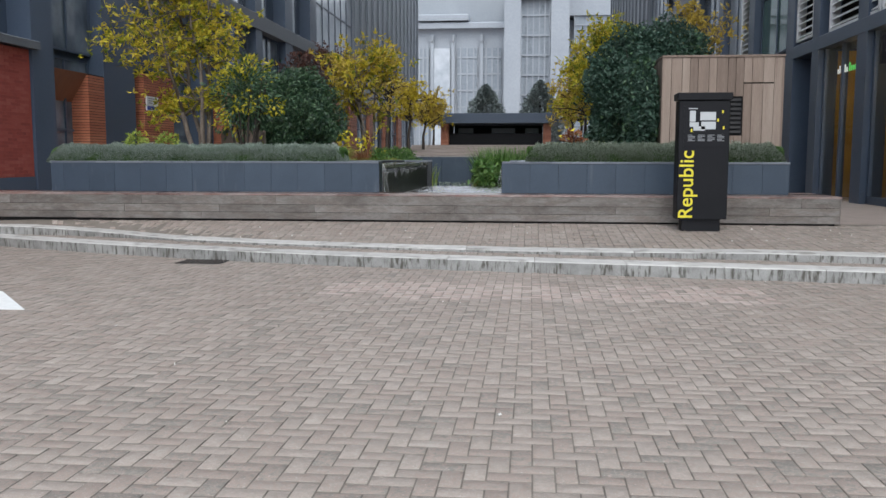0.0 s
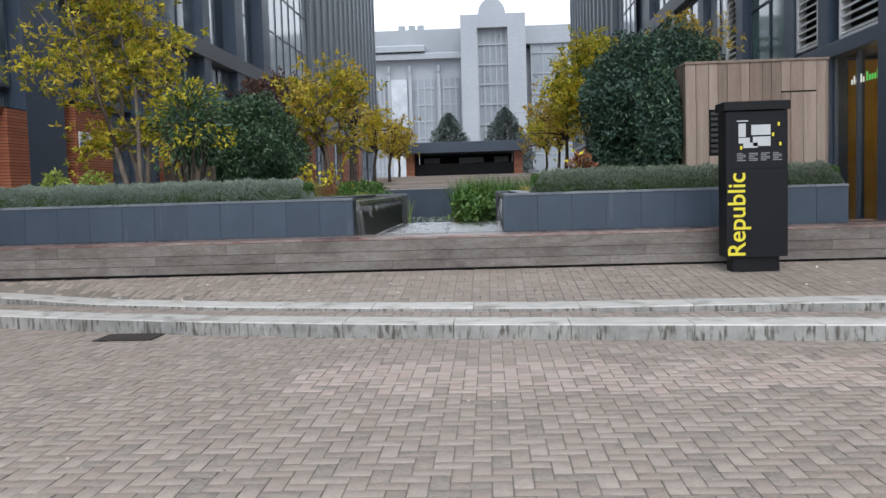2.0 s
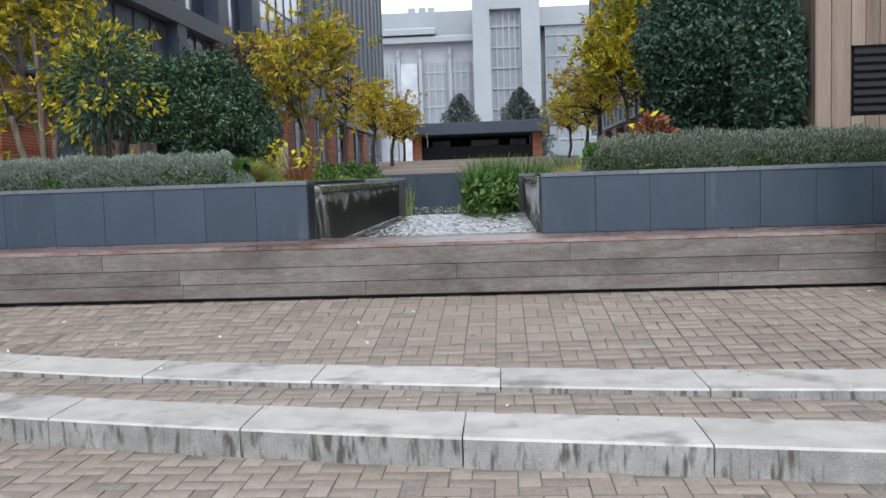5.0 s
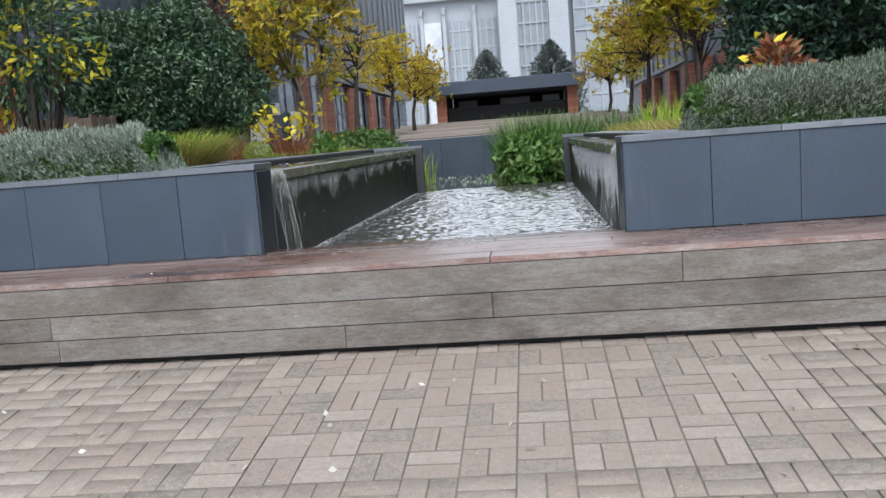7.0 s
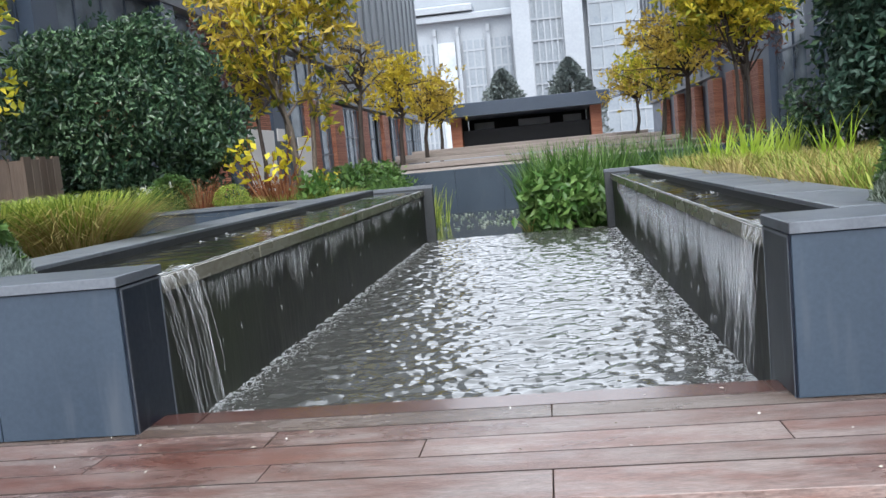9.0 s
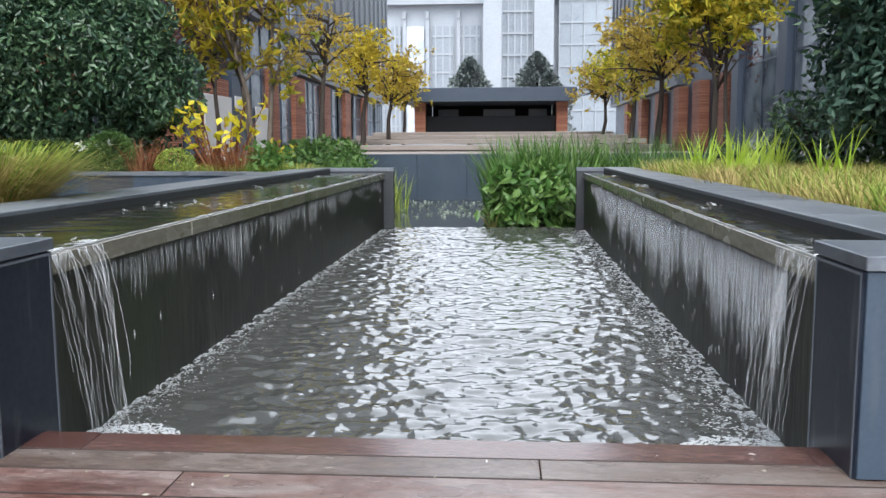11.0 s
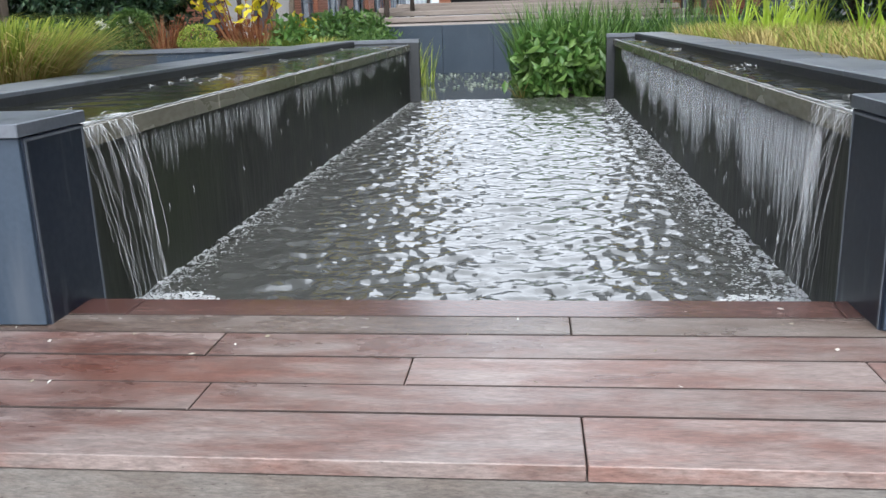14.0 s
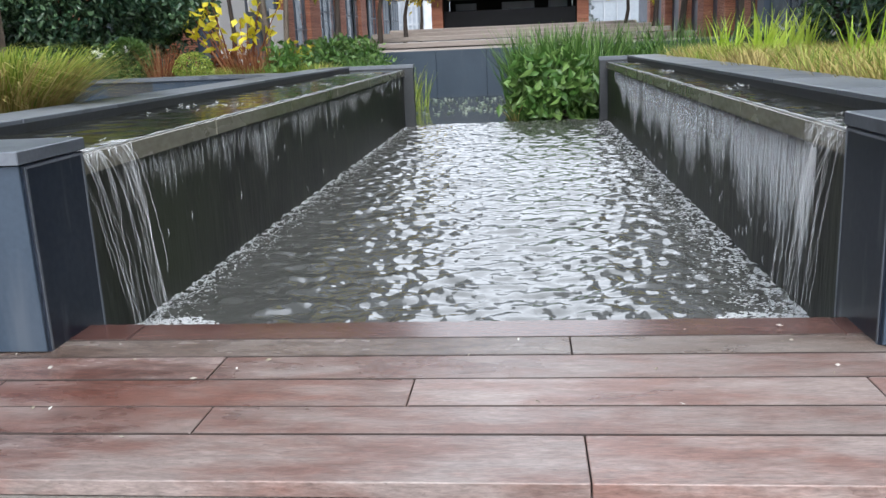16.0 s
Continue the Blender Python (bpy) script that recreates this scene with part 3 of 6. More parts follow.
# ---- planters with slate tiles ----


def planter(x0, x1, y1, inner_x, seed):
    """Raised planter: dark core walls, slate tiles on its front, coping slabs on top."""
    pl = thing("planter_wall", "raised planter faced with blue-grey slate tiles and coping", "planter", "structure")
    g = Geo().box(x0 + 0.02, x1 - 0.02, PLANTER_F + 0.02, PLANTER_F + 0.325, 0.15, TOP - 0.035)
    part("core", g, M_SLATE_DARK, pl)
    rng = random.Random(seed)
    w, x = 0.502, inner_x
    step = -w if inner_x == x1 else w
    while x0 - 0.01 <= x + step <= x1 + 0.01 or abs(x - (x0 if step < 0 else x1)) > 0.12:
        e = max(x0, min(x1, x + step))
        a, c = min(x, e), max(x, e)
        d = rng.uniform(0, 0.002)
        part("slate_tile", Geo().box(a + 0.0014, c - 0.0014, PLANTER_F - d, PLANTER_F + 0.02, BENCH_T + 0.004, TOP - 0.04, 0.002), M_SLATE, pl)
        x = e
        if e in (x0, x1) and x != inner_x:
            break
    return pl


left = planter(-9.05, CH_L, 24, CH_L, 1)
right = planter(CH_R, 4.42, 24, CH_R, 2)
for pl, sx, xa, xb in ((left, 1, -9.05, CH_L), (right, -1, CH_R, 4.42)):
    face = CH_L if sx > 0 else CH_R
    a, c = sorted((face - sx * 0.02, face + sx * 0.004))
    part("slate_tile", Geo().box(a, c, PLANTER_F + 0.012, PLANTER_F + 0.335, WATER - 0.1, TOP - 0.04, 0.002), M_SLATE_WET, pl, "wet dark blue slate end tile")
    a, c = sorted((face + sx * 0.0045, face + sx * 0.006))
    for y0, y1, z0, z1 in ((0.016, 0.026, 0.55, TOP - 0.045), (0.318, 0.328, 0.55, TOP - 0.045), (0.027, 0.317, TOP - 0.052, TOP - 0.045)):
        part("tile_edge", Geo().box(a, c, PLANTER_F + y0, PLANTER_F + y1, z0, z1), M_CAP, pl, "pale worn edge of the slate tile")
    out = -9.05 if sx > 0 else 4.42
    a, c = sorted((out, out + sx * 0.02))
    for k in range(8):
        part("slate_tile", Geo().box(a, c, PLANTER_F + 0.02 + 0.482 * k, PLANTER_F + 0.498 + 0.482 * k, 0.2, TOP - 0.04, 0.002), M_SLATE, pl)
    a, c = sorted((out + sx * 0.021, out + sx * 0.2))
    part("core", Geo().box(a, c, PLANTER_F + 0.326, 17.8, 0.15, TOP - 0.035), M_SLATE_DARK, pl)
    part("coping", Geo().box(*sorted((out - sx * 0.008, out + sx * 0.2)), PLANTER_F + 0.352, 17.8, TOP - 0.036, TOP, 0.003), M_CAP, pl)
    x = xa
    while x < xb - 0.05:
        e = min(xb, x + 0.9)
        part("coping", Geo().box(x + 0.0015 - (0.008 if x == xa else 0), e - 0.0015 + (0.008 if e == xb else 0), PLANTER_F - 0.012, PLANTER_F + 0.348, TOP - 0.036, TOP, 0.003), M_CAP, pl)
        x = e

# ---- weirs along the channel ----
for sx, face in ((1, CH_L), (-1, CH_R)):
    wr = thing("weir_wall", "algae-stained stone weir with water trough and slate coping", "weir", "structure")

    def bx(a, c):
        return sorted((face + sx * a, face + sx * c))
    lip, inner, outer = (-0.05, -0.72, -1.04) if sx > 0 else (-0.02, -0.28, -0.60)
    part("weir_face", Geo().box(*bx(-0.20, lip - 0.02), 14.266, CH_END - 0.05, 0.2, 1.18), M_WEIR, wr)
    y = 14.268
    while y < CH_END - 0.1:
        e = min(CH_END - 0.05, y + 1.3)
        part("lip_stone", Geo().box(*bx(-0.20, lip), y + 0.002, e - 0.002, 1.181, 1.252, 0.008), M_LIP, wr)
        y = e
    part("trough_bed", Geo().box(*bx(inner, -0.20), 14.27, CH_END - 0.05, 0.9, 1.0), M_WEIR, wr)
    part("trough_back", Geo().box(*bx(outer + 0.02, inner), 14.266, CH_END + 0.02, 0.15, TOP - 0.04), M_SLATE_DARK, wr)
    y = 14.285
    while y < CH_END:
        e = min(CH_END + 0.05, y + 0.85)
        part("coping", Geo().box(*bx(outer, inner + 0.02), y + 0.0015, e - 0.0015, TOP - 0.04, TOP + 0.002, 0.003), M_CAP, wr)
        y = e
    # Added strip whose dark colour stands for the shade under the coping.
    part("trough_lining", Geo().box(*bx(inner - 0.05, inner + 0.0235), 14.29, CH_END - 0.06, 1.15, TOP - 0.017), M_SLATE_DARK, wr, "added dark strip painted as the shade under the coping")
    part("end_slab", Geo().box(*bx(outer + 0.01, 0.05), CH_END - 0.045, CH_END + 0.04, 0.2, TOP - 0.041, 0.004), M_SLATE_DARK, wr)
    part("end_coping", Geo().box(*bx(inner + 0.022, 0.055), CH_END - 0.05, CH_END + 0.05, TOP - 0.04, TOP, 0.003), M_CAP, wr)


wave_rng = random.Random(9)
WAVES = []
for k in range(22):
    wave_len, way = 0.055 * (0.30 / 0.055) ** (k / 21), wave_rng.gauss(math.pi / 2, 1.15)
    WAVES.append((2 * math.pi / wave_len * math.cos(way), 2 * math.pi / wave_len * math.sin(way), 0.86 * wave_len, wave_rng.uniform(0, 6.28)))


def ripple(x, y):
    """Crossing wavelets with sharp crests, bent by two slow swells."""
    bend = 1.5 * np.sin(2.9 * x + 1.7 * y + 0.6) + 1.2 * np.sin(5.3 * y - 3.7 * x + 2.0) + 0.7 * np.sin(9.1 * x + 6.3 * y)
    h = 0.0
    for k, (wx, wy, amp, phase) in enumerate(WAVES):
        u = wx * x + wy * y + phase + bend * (1 if k % 2 else -1)
        h = h + amp * (0.55 * np.sin(u) + 0.9 * (0.64 - np.abs(np.sin(0.5 * u + 1.0))))
    return h


def water_sheet(x0, x1, y0, y1, z, step, amp, mat=M_WATER):
    nx, ny = max(2, int((x1 - x0) / step)), max(2, int((y1 - y0) / step))
    gx, gy = np.linspace(x0, x1, nx + 1), np.linspace(y0, y1, ny + 1)
    mx, my = np.meshgrid(gx, gy)
    verts = np.stack([mx, my, z + amp * ripple(mx, my)], axis=-1).reshape(-1, 3)
    i = np.arange(ny)[:, None] * (nx + 1) + np.arange(nx)[None, :]
    faces = np.stack([i, i + 1, i + nx + 2, i + nx + 1], axis=-1).reshape(-1, 4)
    me = raw_mesh("water", mat, verts, faces)
    me.polygons.foreach_set("use_smooth", [True] * len(me.polygons))
    return me


tagged(part("pool_water", water_sheet(CH_L - 0.075, CH_R + 0.045, 14.17, CH_END + 0.1, WATER, 0.0115, 0.027), M_WATER), "rippled dark pool water reflecting the pale sky", "water", "", "structure")
tagged(part("pond_water", water_sheet(-5.5, 2.2, CH_END + 0.1, 28.0, WATER - 0.06, 0.08, 0.006), M_WATER), "still dark pond water beyond the channel", "water", "", "structure")
tagged(part("trough_water", water_sheet(CH_L - 0.72, CH_L - 0.06, 14.27, CH_END - 0.06, 1.256, 0.03, 0.008, M_TROUGH), M_TROUGH), "shallow water in the trough above a weir", "water", "", "structure")
tagged(part("trough_water", water_sheet(CH_R + 0.03, CH_R + 0.28, 14.27, CH_END - 0.06, 1.256, 0.03, 0.008, M_TROUGH), M_TROUGH), "shallow water in the trough above a weir", "water", "", "structure")
solid("pool_floor", Geo().box(-5.6, 2.3, 14.19, 28.1, 0.05, 0.15), M_WEIR, "dark pool bed under the water", "pool floor", "structure")

# ---- pond end wall, terrace steps and pavilion ----
pe = thing("pond_end_wall", "blue-grey slate wall at the end of the pond", "wall", "structure")
part("core", Geo().box(-6.0, 2.6, 28.03, 28.4, 0.1, 1.40), M_SLATE_DARK, pe)
for k in range(9):
    part("slate_tile", Geo().box(-5.9 + 0.94 * k, -4.965 + 0.94 * k, 28.0, 28.03, 0.3, 1.40, 0.003), M_SLATE, pe)
ts = thing("terrace_steps", "broad pale stone terrace steps before the pavilion", "steps", "structure")
for k in range(5):
    part("step", Geo().box(-6.2, 2.4, 28.45 + 3.6 * k, 47.2, 0.15 + (1.30 + 0.15 * (k - 1) if k else 0), 1.42 + 0.15 * k, 0.02), M_STEP, ts)

pav = thing("garden_pavilion", "low dark pavilion with flat roof on red brick piers", "pavilion")
part("roof", Geo().box(-5.6, 1.4, 46.5, 51.5, 3.28, 3.82, 0.02), M_DARKMETAL, pav)
for x0 in (-5.1, 0.62):
    g = Geo()
    for k in range(22):
        g.box(x0, x0 + 0.44, 46.9, 47.35, 1.95 + 0.06 * k, 2.003 + 0.06 * k)
    tagged(part("brick_pier", g, M_TERRA, pav), kind="stuff")
# Inner walls in near-black: the pavilion's interior shade as their colour.
part("back_wall", Geo().box(-4.65, 0.6, 50.5, 50.8, 1.95, 3.27), M_VOID, pav)
part("side_wall", Geo().box(-5.0, -4.7, 47.4, 50.8, 1.95, 3.27), M_VOID, pav)
part("side_wall", Geo().box(0.66, 0.96, 47.4, 50.8, 1.95, 3.27), M_VOID, pav)
part("counter", Geo().box(-4.62, 0.58, 47.2, 47.5, 1.95, 2.72, 0.01), M_BLACK, pav, "black front counter")
for x0, x1 in ((-4.4, -3.5), (-2.4, -1.0), (-0.4, 0.4)):
    part("window_band", Geo().box(x0, x1, 50.44, 50.49, 2.82, 3.12), M_FARGLASS, pav)

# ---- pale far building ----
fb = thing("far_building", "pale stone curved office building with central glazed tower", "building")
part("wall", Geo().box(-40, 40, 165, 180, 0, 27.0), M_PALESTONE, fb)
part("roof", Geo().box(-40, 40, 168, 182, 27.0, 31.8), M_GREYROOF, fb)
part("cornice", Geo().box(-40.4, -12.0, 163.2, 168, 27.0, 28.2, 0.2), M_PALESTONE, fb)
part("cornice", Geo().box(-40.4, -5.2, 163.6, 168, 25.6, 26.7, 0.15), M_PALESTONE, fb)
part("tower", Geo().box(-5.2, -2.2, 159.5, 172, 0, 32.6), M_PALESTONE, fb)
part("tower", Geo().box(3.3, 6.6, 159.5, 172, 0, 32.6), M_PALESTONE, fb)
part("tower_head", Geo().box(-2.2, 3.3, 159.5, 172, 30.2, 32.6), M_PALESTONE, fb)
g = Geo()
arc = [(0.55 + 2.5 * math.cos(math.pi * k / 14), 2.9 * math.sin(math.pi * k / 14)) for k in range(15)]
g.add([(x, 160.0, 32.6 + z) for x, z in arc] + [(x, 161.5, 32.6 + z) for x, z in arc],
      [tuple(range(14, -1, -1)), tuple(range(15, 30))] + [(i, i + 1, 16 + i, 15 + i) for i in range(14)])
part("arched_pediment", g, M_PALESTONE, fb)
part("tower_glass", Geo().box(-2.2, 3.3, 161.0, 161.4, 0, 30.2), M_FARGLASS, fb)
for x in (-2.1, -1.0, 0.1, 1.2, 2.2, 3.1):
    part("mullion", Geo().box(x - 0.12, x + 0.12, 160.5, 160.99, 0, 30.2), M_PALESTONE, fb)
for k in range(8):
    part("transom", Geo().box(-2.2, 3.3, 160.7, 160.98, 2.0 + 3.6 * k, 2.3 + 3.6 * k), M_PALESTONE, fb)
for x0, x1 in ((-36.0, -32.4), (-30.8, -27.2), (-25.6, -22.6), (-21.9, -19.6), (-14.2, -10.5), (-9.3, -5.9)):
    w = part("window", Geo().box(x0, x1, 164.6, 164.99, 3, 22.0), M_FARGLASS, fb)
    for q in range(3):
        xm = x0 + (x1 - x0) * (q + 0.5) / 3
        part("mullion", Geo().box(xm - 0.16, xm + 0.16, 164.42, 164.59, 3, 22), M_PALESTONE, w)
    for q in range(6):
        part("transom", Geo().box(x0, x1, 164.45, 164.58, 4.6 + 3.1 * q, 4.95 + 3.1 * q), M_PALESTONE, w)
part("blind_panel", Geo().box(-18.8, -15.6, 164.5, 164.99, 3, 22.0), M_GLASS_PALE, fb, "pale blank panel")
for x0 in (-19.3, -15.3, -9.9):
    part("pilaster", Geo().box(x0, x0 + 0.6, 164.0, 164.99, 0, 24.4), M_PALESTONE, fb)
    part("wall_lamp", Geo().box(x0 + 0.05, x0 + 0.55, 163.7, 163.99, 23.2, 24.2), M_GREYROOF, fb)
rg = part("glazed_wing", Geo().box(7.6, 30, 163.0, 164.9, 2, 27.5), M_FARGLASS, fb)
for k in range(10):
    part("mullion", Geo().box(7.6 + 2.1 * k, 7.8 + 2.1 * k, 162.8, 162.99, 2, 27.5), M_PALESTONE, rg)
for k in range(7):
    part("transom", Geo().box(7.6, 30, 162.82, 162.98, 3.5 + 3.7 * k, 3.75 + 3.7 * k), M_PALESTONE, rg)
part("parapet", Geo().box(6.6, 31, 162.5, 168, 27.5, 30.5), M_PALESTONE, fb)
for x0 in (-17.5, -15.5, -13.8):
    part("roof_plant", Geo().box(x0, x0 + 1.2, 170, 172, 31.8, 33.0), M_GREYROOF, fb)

# ---- office building at the left of the garden ----
lb = thing("office_building", "dark clad office block with brick piers and tall glazing", "building")
F = FACE_L
part("wall", Geo().box(F - 14, F - 0.6, 5, 90, 0.1, 46), M_DARKMETAL, lb)
part("beam", Geo().box(F - 0.6, F + 0.05, 15, 57, 6.95, 7.6, 0.02), M_BEAM, lb, "pale grey steel floor beam")
part("beam", Geo().box(F - 0.6, F + 0.12, 5, 18.6, 3.95, 4.15, 0.02), M_BEAM, lb, "pale grey canopy edge")
part("red_panel", Geo().box(F - 0.55, F - 0.05, 5, 18.35, 0.9, 3.93), M_REDBRICK, lb, "red brick infill panel")
part("plinth", Geo().box(F - 0.55, F - 0.02, 5, 18.35, 0.1, 0.9), M_DARKMETAL, lb)
g = Geo()
for k in range(40):
    for q in range(9):
        y0 = 15.0 + 0.36 * q + (0.18 if k % 2 else 0)
        if y0 + 0.34 < 18.33:
            g.box(F - 0.05, F - 0.035, y0, y0 + 0.345, 0.92 + 0.075 * k, 0.985 + 0.075 * k)
tagged(part("brickwork", g, M_REDBRICK, lb, "red brick facing"), kind="stuff")
COLS = [(18.4, 19.35), (21.9, 23.8), (29.0, 30.0), (35.6, 36.5), (40.2, 41.5), (45.0, 46.4)]
for y0, y1 in COLS:
    part("column", Geo().box(F - 0.6, F, y0, y1, 0.1, 46), M_DARKMETAL, lb)


def slat_pier(parent, x, y0, y1, z1, sx):
    g = Geo()
    z = 0.15
    while z < z1:
        a, c = sorted((x - sx * 0.5, x))
        g.box(a, c, y0, y1, z, z + 0.062)
        z += 0.075
    a, c = sorted((x - sx * 0.5, x - sx * 0.012))
    core = part("slatted_pier", Geo().box(a, c, y0 + 0.01, y1 - 0.01, 0.1, z1), M_VOID, parent, "terracotta slatted pier")
    if y0 < 34:
        a, c = sorted((x - sx * 0.49, x))
        me = Geo().box(a, c, y0, y1, 0, 0.062).mesh("slat", M_TERRA_PIECE)
        for k in range(int((z1 - 0.15) / 0.075)):
            part("slat", me, None, core).location = (0, 0, 0.15 + 0.075 * k)
    else:
        tagged(part("slat_field", g, M_TERRA, core), kind="stuff")


for y0, y1, z1 in ((21.0, 21.9, 3.62), (24.4, 26.6, 4.0), (31.4, 33.2, 4.0), (38.0, 39.6, 4.0), (43.0, 44.6, 4.0), (50.5, 52.0, 5.0), (55.2, 57.4, 5.0), (62, 64, 5.0), (69, 71, 5.0), (76, 78, 5.0)):
    slat_pier(lb, F, y0, y1, z1, 1)
part("soffit", Geo().add([(F - 0.02, 19.37, 3.62), (F - 0.02, 21.0, 3.62), (F - 0.56, 21.0, 2.75), (F - 0.56, 19.37, 2.75)], [(0, 1, 2, 3)]), M_TIMBER, lb, "sloping timber soffit")
part("reveal", Geo().box(F - 0.59, F - 0.5, 19.36, 21.0, 0.1, 2.8), M_TIMBER, lb)


def glazing(parent, x, y0, y1, z0, z1, ny, nz, sx, mat, bar=0.07):
    """A glazed bay: pane with frame bars in front of it."""
    a, c = sorted((x - sx * 0.30, x - sx * 0.24))
    w = part("window", Geo().box(a, c, y0, y1, z0, z1), mat, parent)
    fa, fc = sorted((x - sx * 0.23, x - sx * 0.19))
    for k in range(ny + 1):
        y = y0 + (y1 - y0) * k / ny
        part("mullion", Geo().box(fa, fc, y - bar / 2, y + bar / 2, z0, z1), M_DARKMETAL, w)
    g2 = sorted((x - sx * 0.23, x - sx * 0.20))
    for k in range(nz + 1):
        z = z0 + (z1 - z0) * k / nz
        part("transom", Geo().box(*g2, y0, y1, z - bar / 2, z + bar / 2), M_DARKMETAL, w)
    return w


for y0, y1 in ((19.4, 21.85), (23.85, 28.95), (30.05, 35.5), (36.55, 40.1), (41.6, 44.9)):
    glazing(lb, F - 0.15, y0, y1, 4.2, 6.9, max(2, int((y1 - y0) / 1.3)), 1, 1, M_GLASS)
    glazing(lb, F - 0.25, y0, y1, 0.2, 4.0, max(2, int((y1 - y0) / 1.3)), 2, 1, M_GLASS)
for y0, y1 in ((19.4, 21.85), (23.85, 28.95), (30.05, 35.5)):
    glazing(lb, F - 0.15, y0, y1, 7.7, 22, max(2, int((y1 - y0) / 1.8)), 5, 1, M_GLASS)
for y0, y1 in ((36.55, 37.7), (41.55, 42.8)):
    glazing(lb, F, y0, y1, 7.7, 30, 1, 10, 1, M_GLASS_PALE)
glazing(lb, F + 0.1, 46.6, 56.4, 7.7, 40, 6, 14, 1, M_GLASS_PALE)
glazing(lb, F, 46.6, 56.4, 0.2, 6.9, 6, 3, 1, M_GLASS)
part("ribbed_wall", Geo().box(F - 0.55, F, 56.45, 90, 5.2, 46), M_RIB, lb, "grey ribbed cladding")
for k in range(15):
    part("rib", Geo().box(F, F + 0.14, 56.5 + 2.3 * k, 56.9 + 2.3 * k, 7.0, 46), M_RIB, lb)
for k in range(6):
    glazing(lb, F, 57.6 + 5.2 * k, 61.6 + 5.2 * k, 0.2, 5.0, 3, 3, 1, M_GLASS)

# ---- office building at the right, with the shop ----
rb = thing("office_building", "dark clad office block with white louvres above a shop", "building")
F = FACE_R
part("wall", Geo().box(F + 3.0, F + 16, 5, 91, 0.1, 44), M_DARKMETAL, rb)
part("upper_wall", Geo().box(F + 0.5, F + 3.0, 5, 91, 4.5, 44), M_DARKMETAL, rb)
part("lower_wall", Geo().box(F + 0.5, F + 3.0, 24.6, 91, 0.1, 4.5), M_DARKMETAL, rb)
part("shop_floor", Geo().box(F, F + 3.0, 15, 24.6, 0.15, 0.24), M_STEP, rb)
part("beam", Geo().box(F - 0.05, F + 0.5, 15, 26.4, 4.42, 4.78, 0.02), M_DARKMETAL, rb)
part("beam", Geo().box(F - 0.08, F + 0.5, 15, 60, 9.2, 9.9, 0.02), M_BEAM, rb, "pale grey steel floor beam")
for y0, y1 in ((17.35, 17.95), (20.45, 21.1), (24.0, 24.6), (26.4, 27.2), (31.3, 32.1), (36.6, 37.5), (42, 43), (48, 49)):
    part("column", Geo().box(F - 0.04, F + 0.5, y0, y1, 0.1, 44), M_DARKMETAL, rb)
slat_pier(rb, F - 0.02, 14.0, 17.3, 4.3, -1)


def louvre(parent, y0, y1, z0, z1):
    lv = part("louvre_panel", Geo().box(F + 0.3, F + 0.42, y0, y1, z0, z1), M_VOID, parent, "white slatted louvre panel")
    z = z0 + 0.06
    while z < z1 - 0.05:
        g = Geo().add([(F + 0.02, y0, z), (F + 0.02, y1, z), (F + 0.2, y1, z + 0.12), (F + 0.2, y0, z + 0.12),
                       (F + 0.02, y0, z - 0.03), (F + 0.02, y1, z - 0.03), (F + 0.2, y1, z + 0.09), (F + 0.2, y0, z + 0.09)],
                      [(0, 1, 2, 3), (7, 6, 5, 4), (0, 4, 5, 1), (3, 2, 6, 7), (0, 3, 7, 4), (1, 5, 6, 2)])
        part("slat", g, M_WHITE, lv)
        z += 0.2
    for y in (y0, y1):
        part("jamb", Geo().box(F, F + 0.25, y - 0.05, y + 0.05, z0 - 0.05, z1), M_WHITE, lv)
    part("sill", Geo().box(F, F + 0.25, y0, y1, z0 - 0.07, z0), M_WHITE, lv)


louvre(rb, 16.2, 19.75, 4.86, 9.1)
louvre(rb, 19.95, 23.3, 4.86, 9.1)
louvre(rb, 24.75, 26.25, 4.95, 9.1)
louvre(rb, 32.2, 33.4, 5.2, 9.1)
for y0, y1, m in ((27.25, 31.2, M_GLASS_GREEN), (33.5, 36.5, M_GLASS_PALE), (37.6, 41.9, M_GLASS), (43.1, 47.9, M_GLASS)):
    glazing(rb, F, y0, y1, 0.2 if y0 > 30 else 4.9, 9.1, 2, 2, -1, m)
for y0, y1 in ((27.25, 31.2), (32.2, 36.5), (37.6, 41.9), (43.1, 47.9)):
    glazing(rb, F, y0, y1, 10.0, 30, 2, 7, -1, M_GLASS)
glazing(rb, F, 54.0, 60.5, 9.95, 42, 4, 14, -1, M_GLASS_PALE)
part("ribbed_wall", Geo().box(F, F + 0.49, 60.6, 91, 4.8, 44), M_RIB, rb, "grey ribbed cladding")
for k in range(13):
    part("rib", Geo().box(F - 0.14, F, 60.7 + 2.4 * k, 61.1 + 2.4 * k, 5.0, 44), M_RIB, rb)
for y0, y1 in ((50, 51.6), (55, 56.6), (60, 61.6), (66, 67.6), (73, 74.6), (80, 81.6)):
    slat_pier(rb, F - 0.02, y0, y1, 4.6, -1)

# shop front, interior and sign
shop = thing("corner_shop", "lit corner shop with glass front and warm yellow interior", "shop")
M_PANE = bpy.data.materials.new("clear_shop_glass")
M_PANE.use_nodes = True
b = M_PANE.node_tree.nodes["Principled BSDF"]
b.inputs["Roughness"].default_value, b.inputs["Transmission Weight"].default_value, b.inputs["IOR"].default_value = 0.01, 1.0, 1.1
M_SHOPWALL = material("ochre_shop_wall", [(0.32, 0.18, 0.03), (0.43, 0.25, 0.05)], 0.6, 2, 20, 0.1)
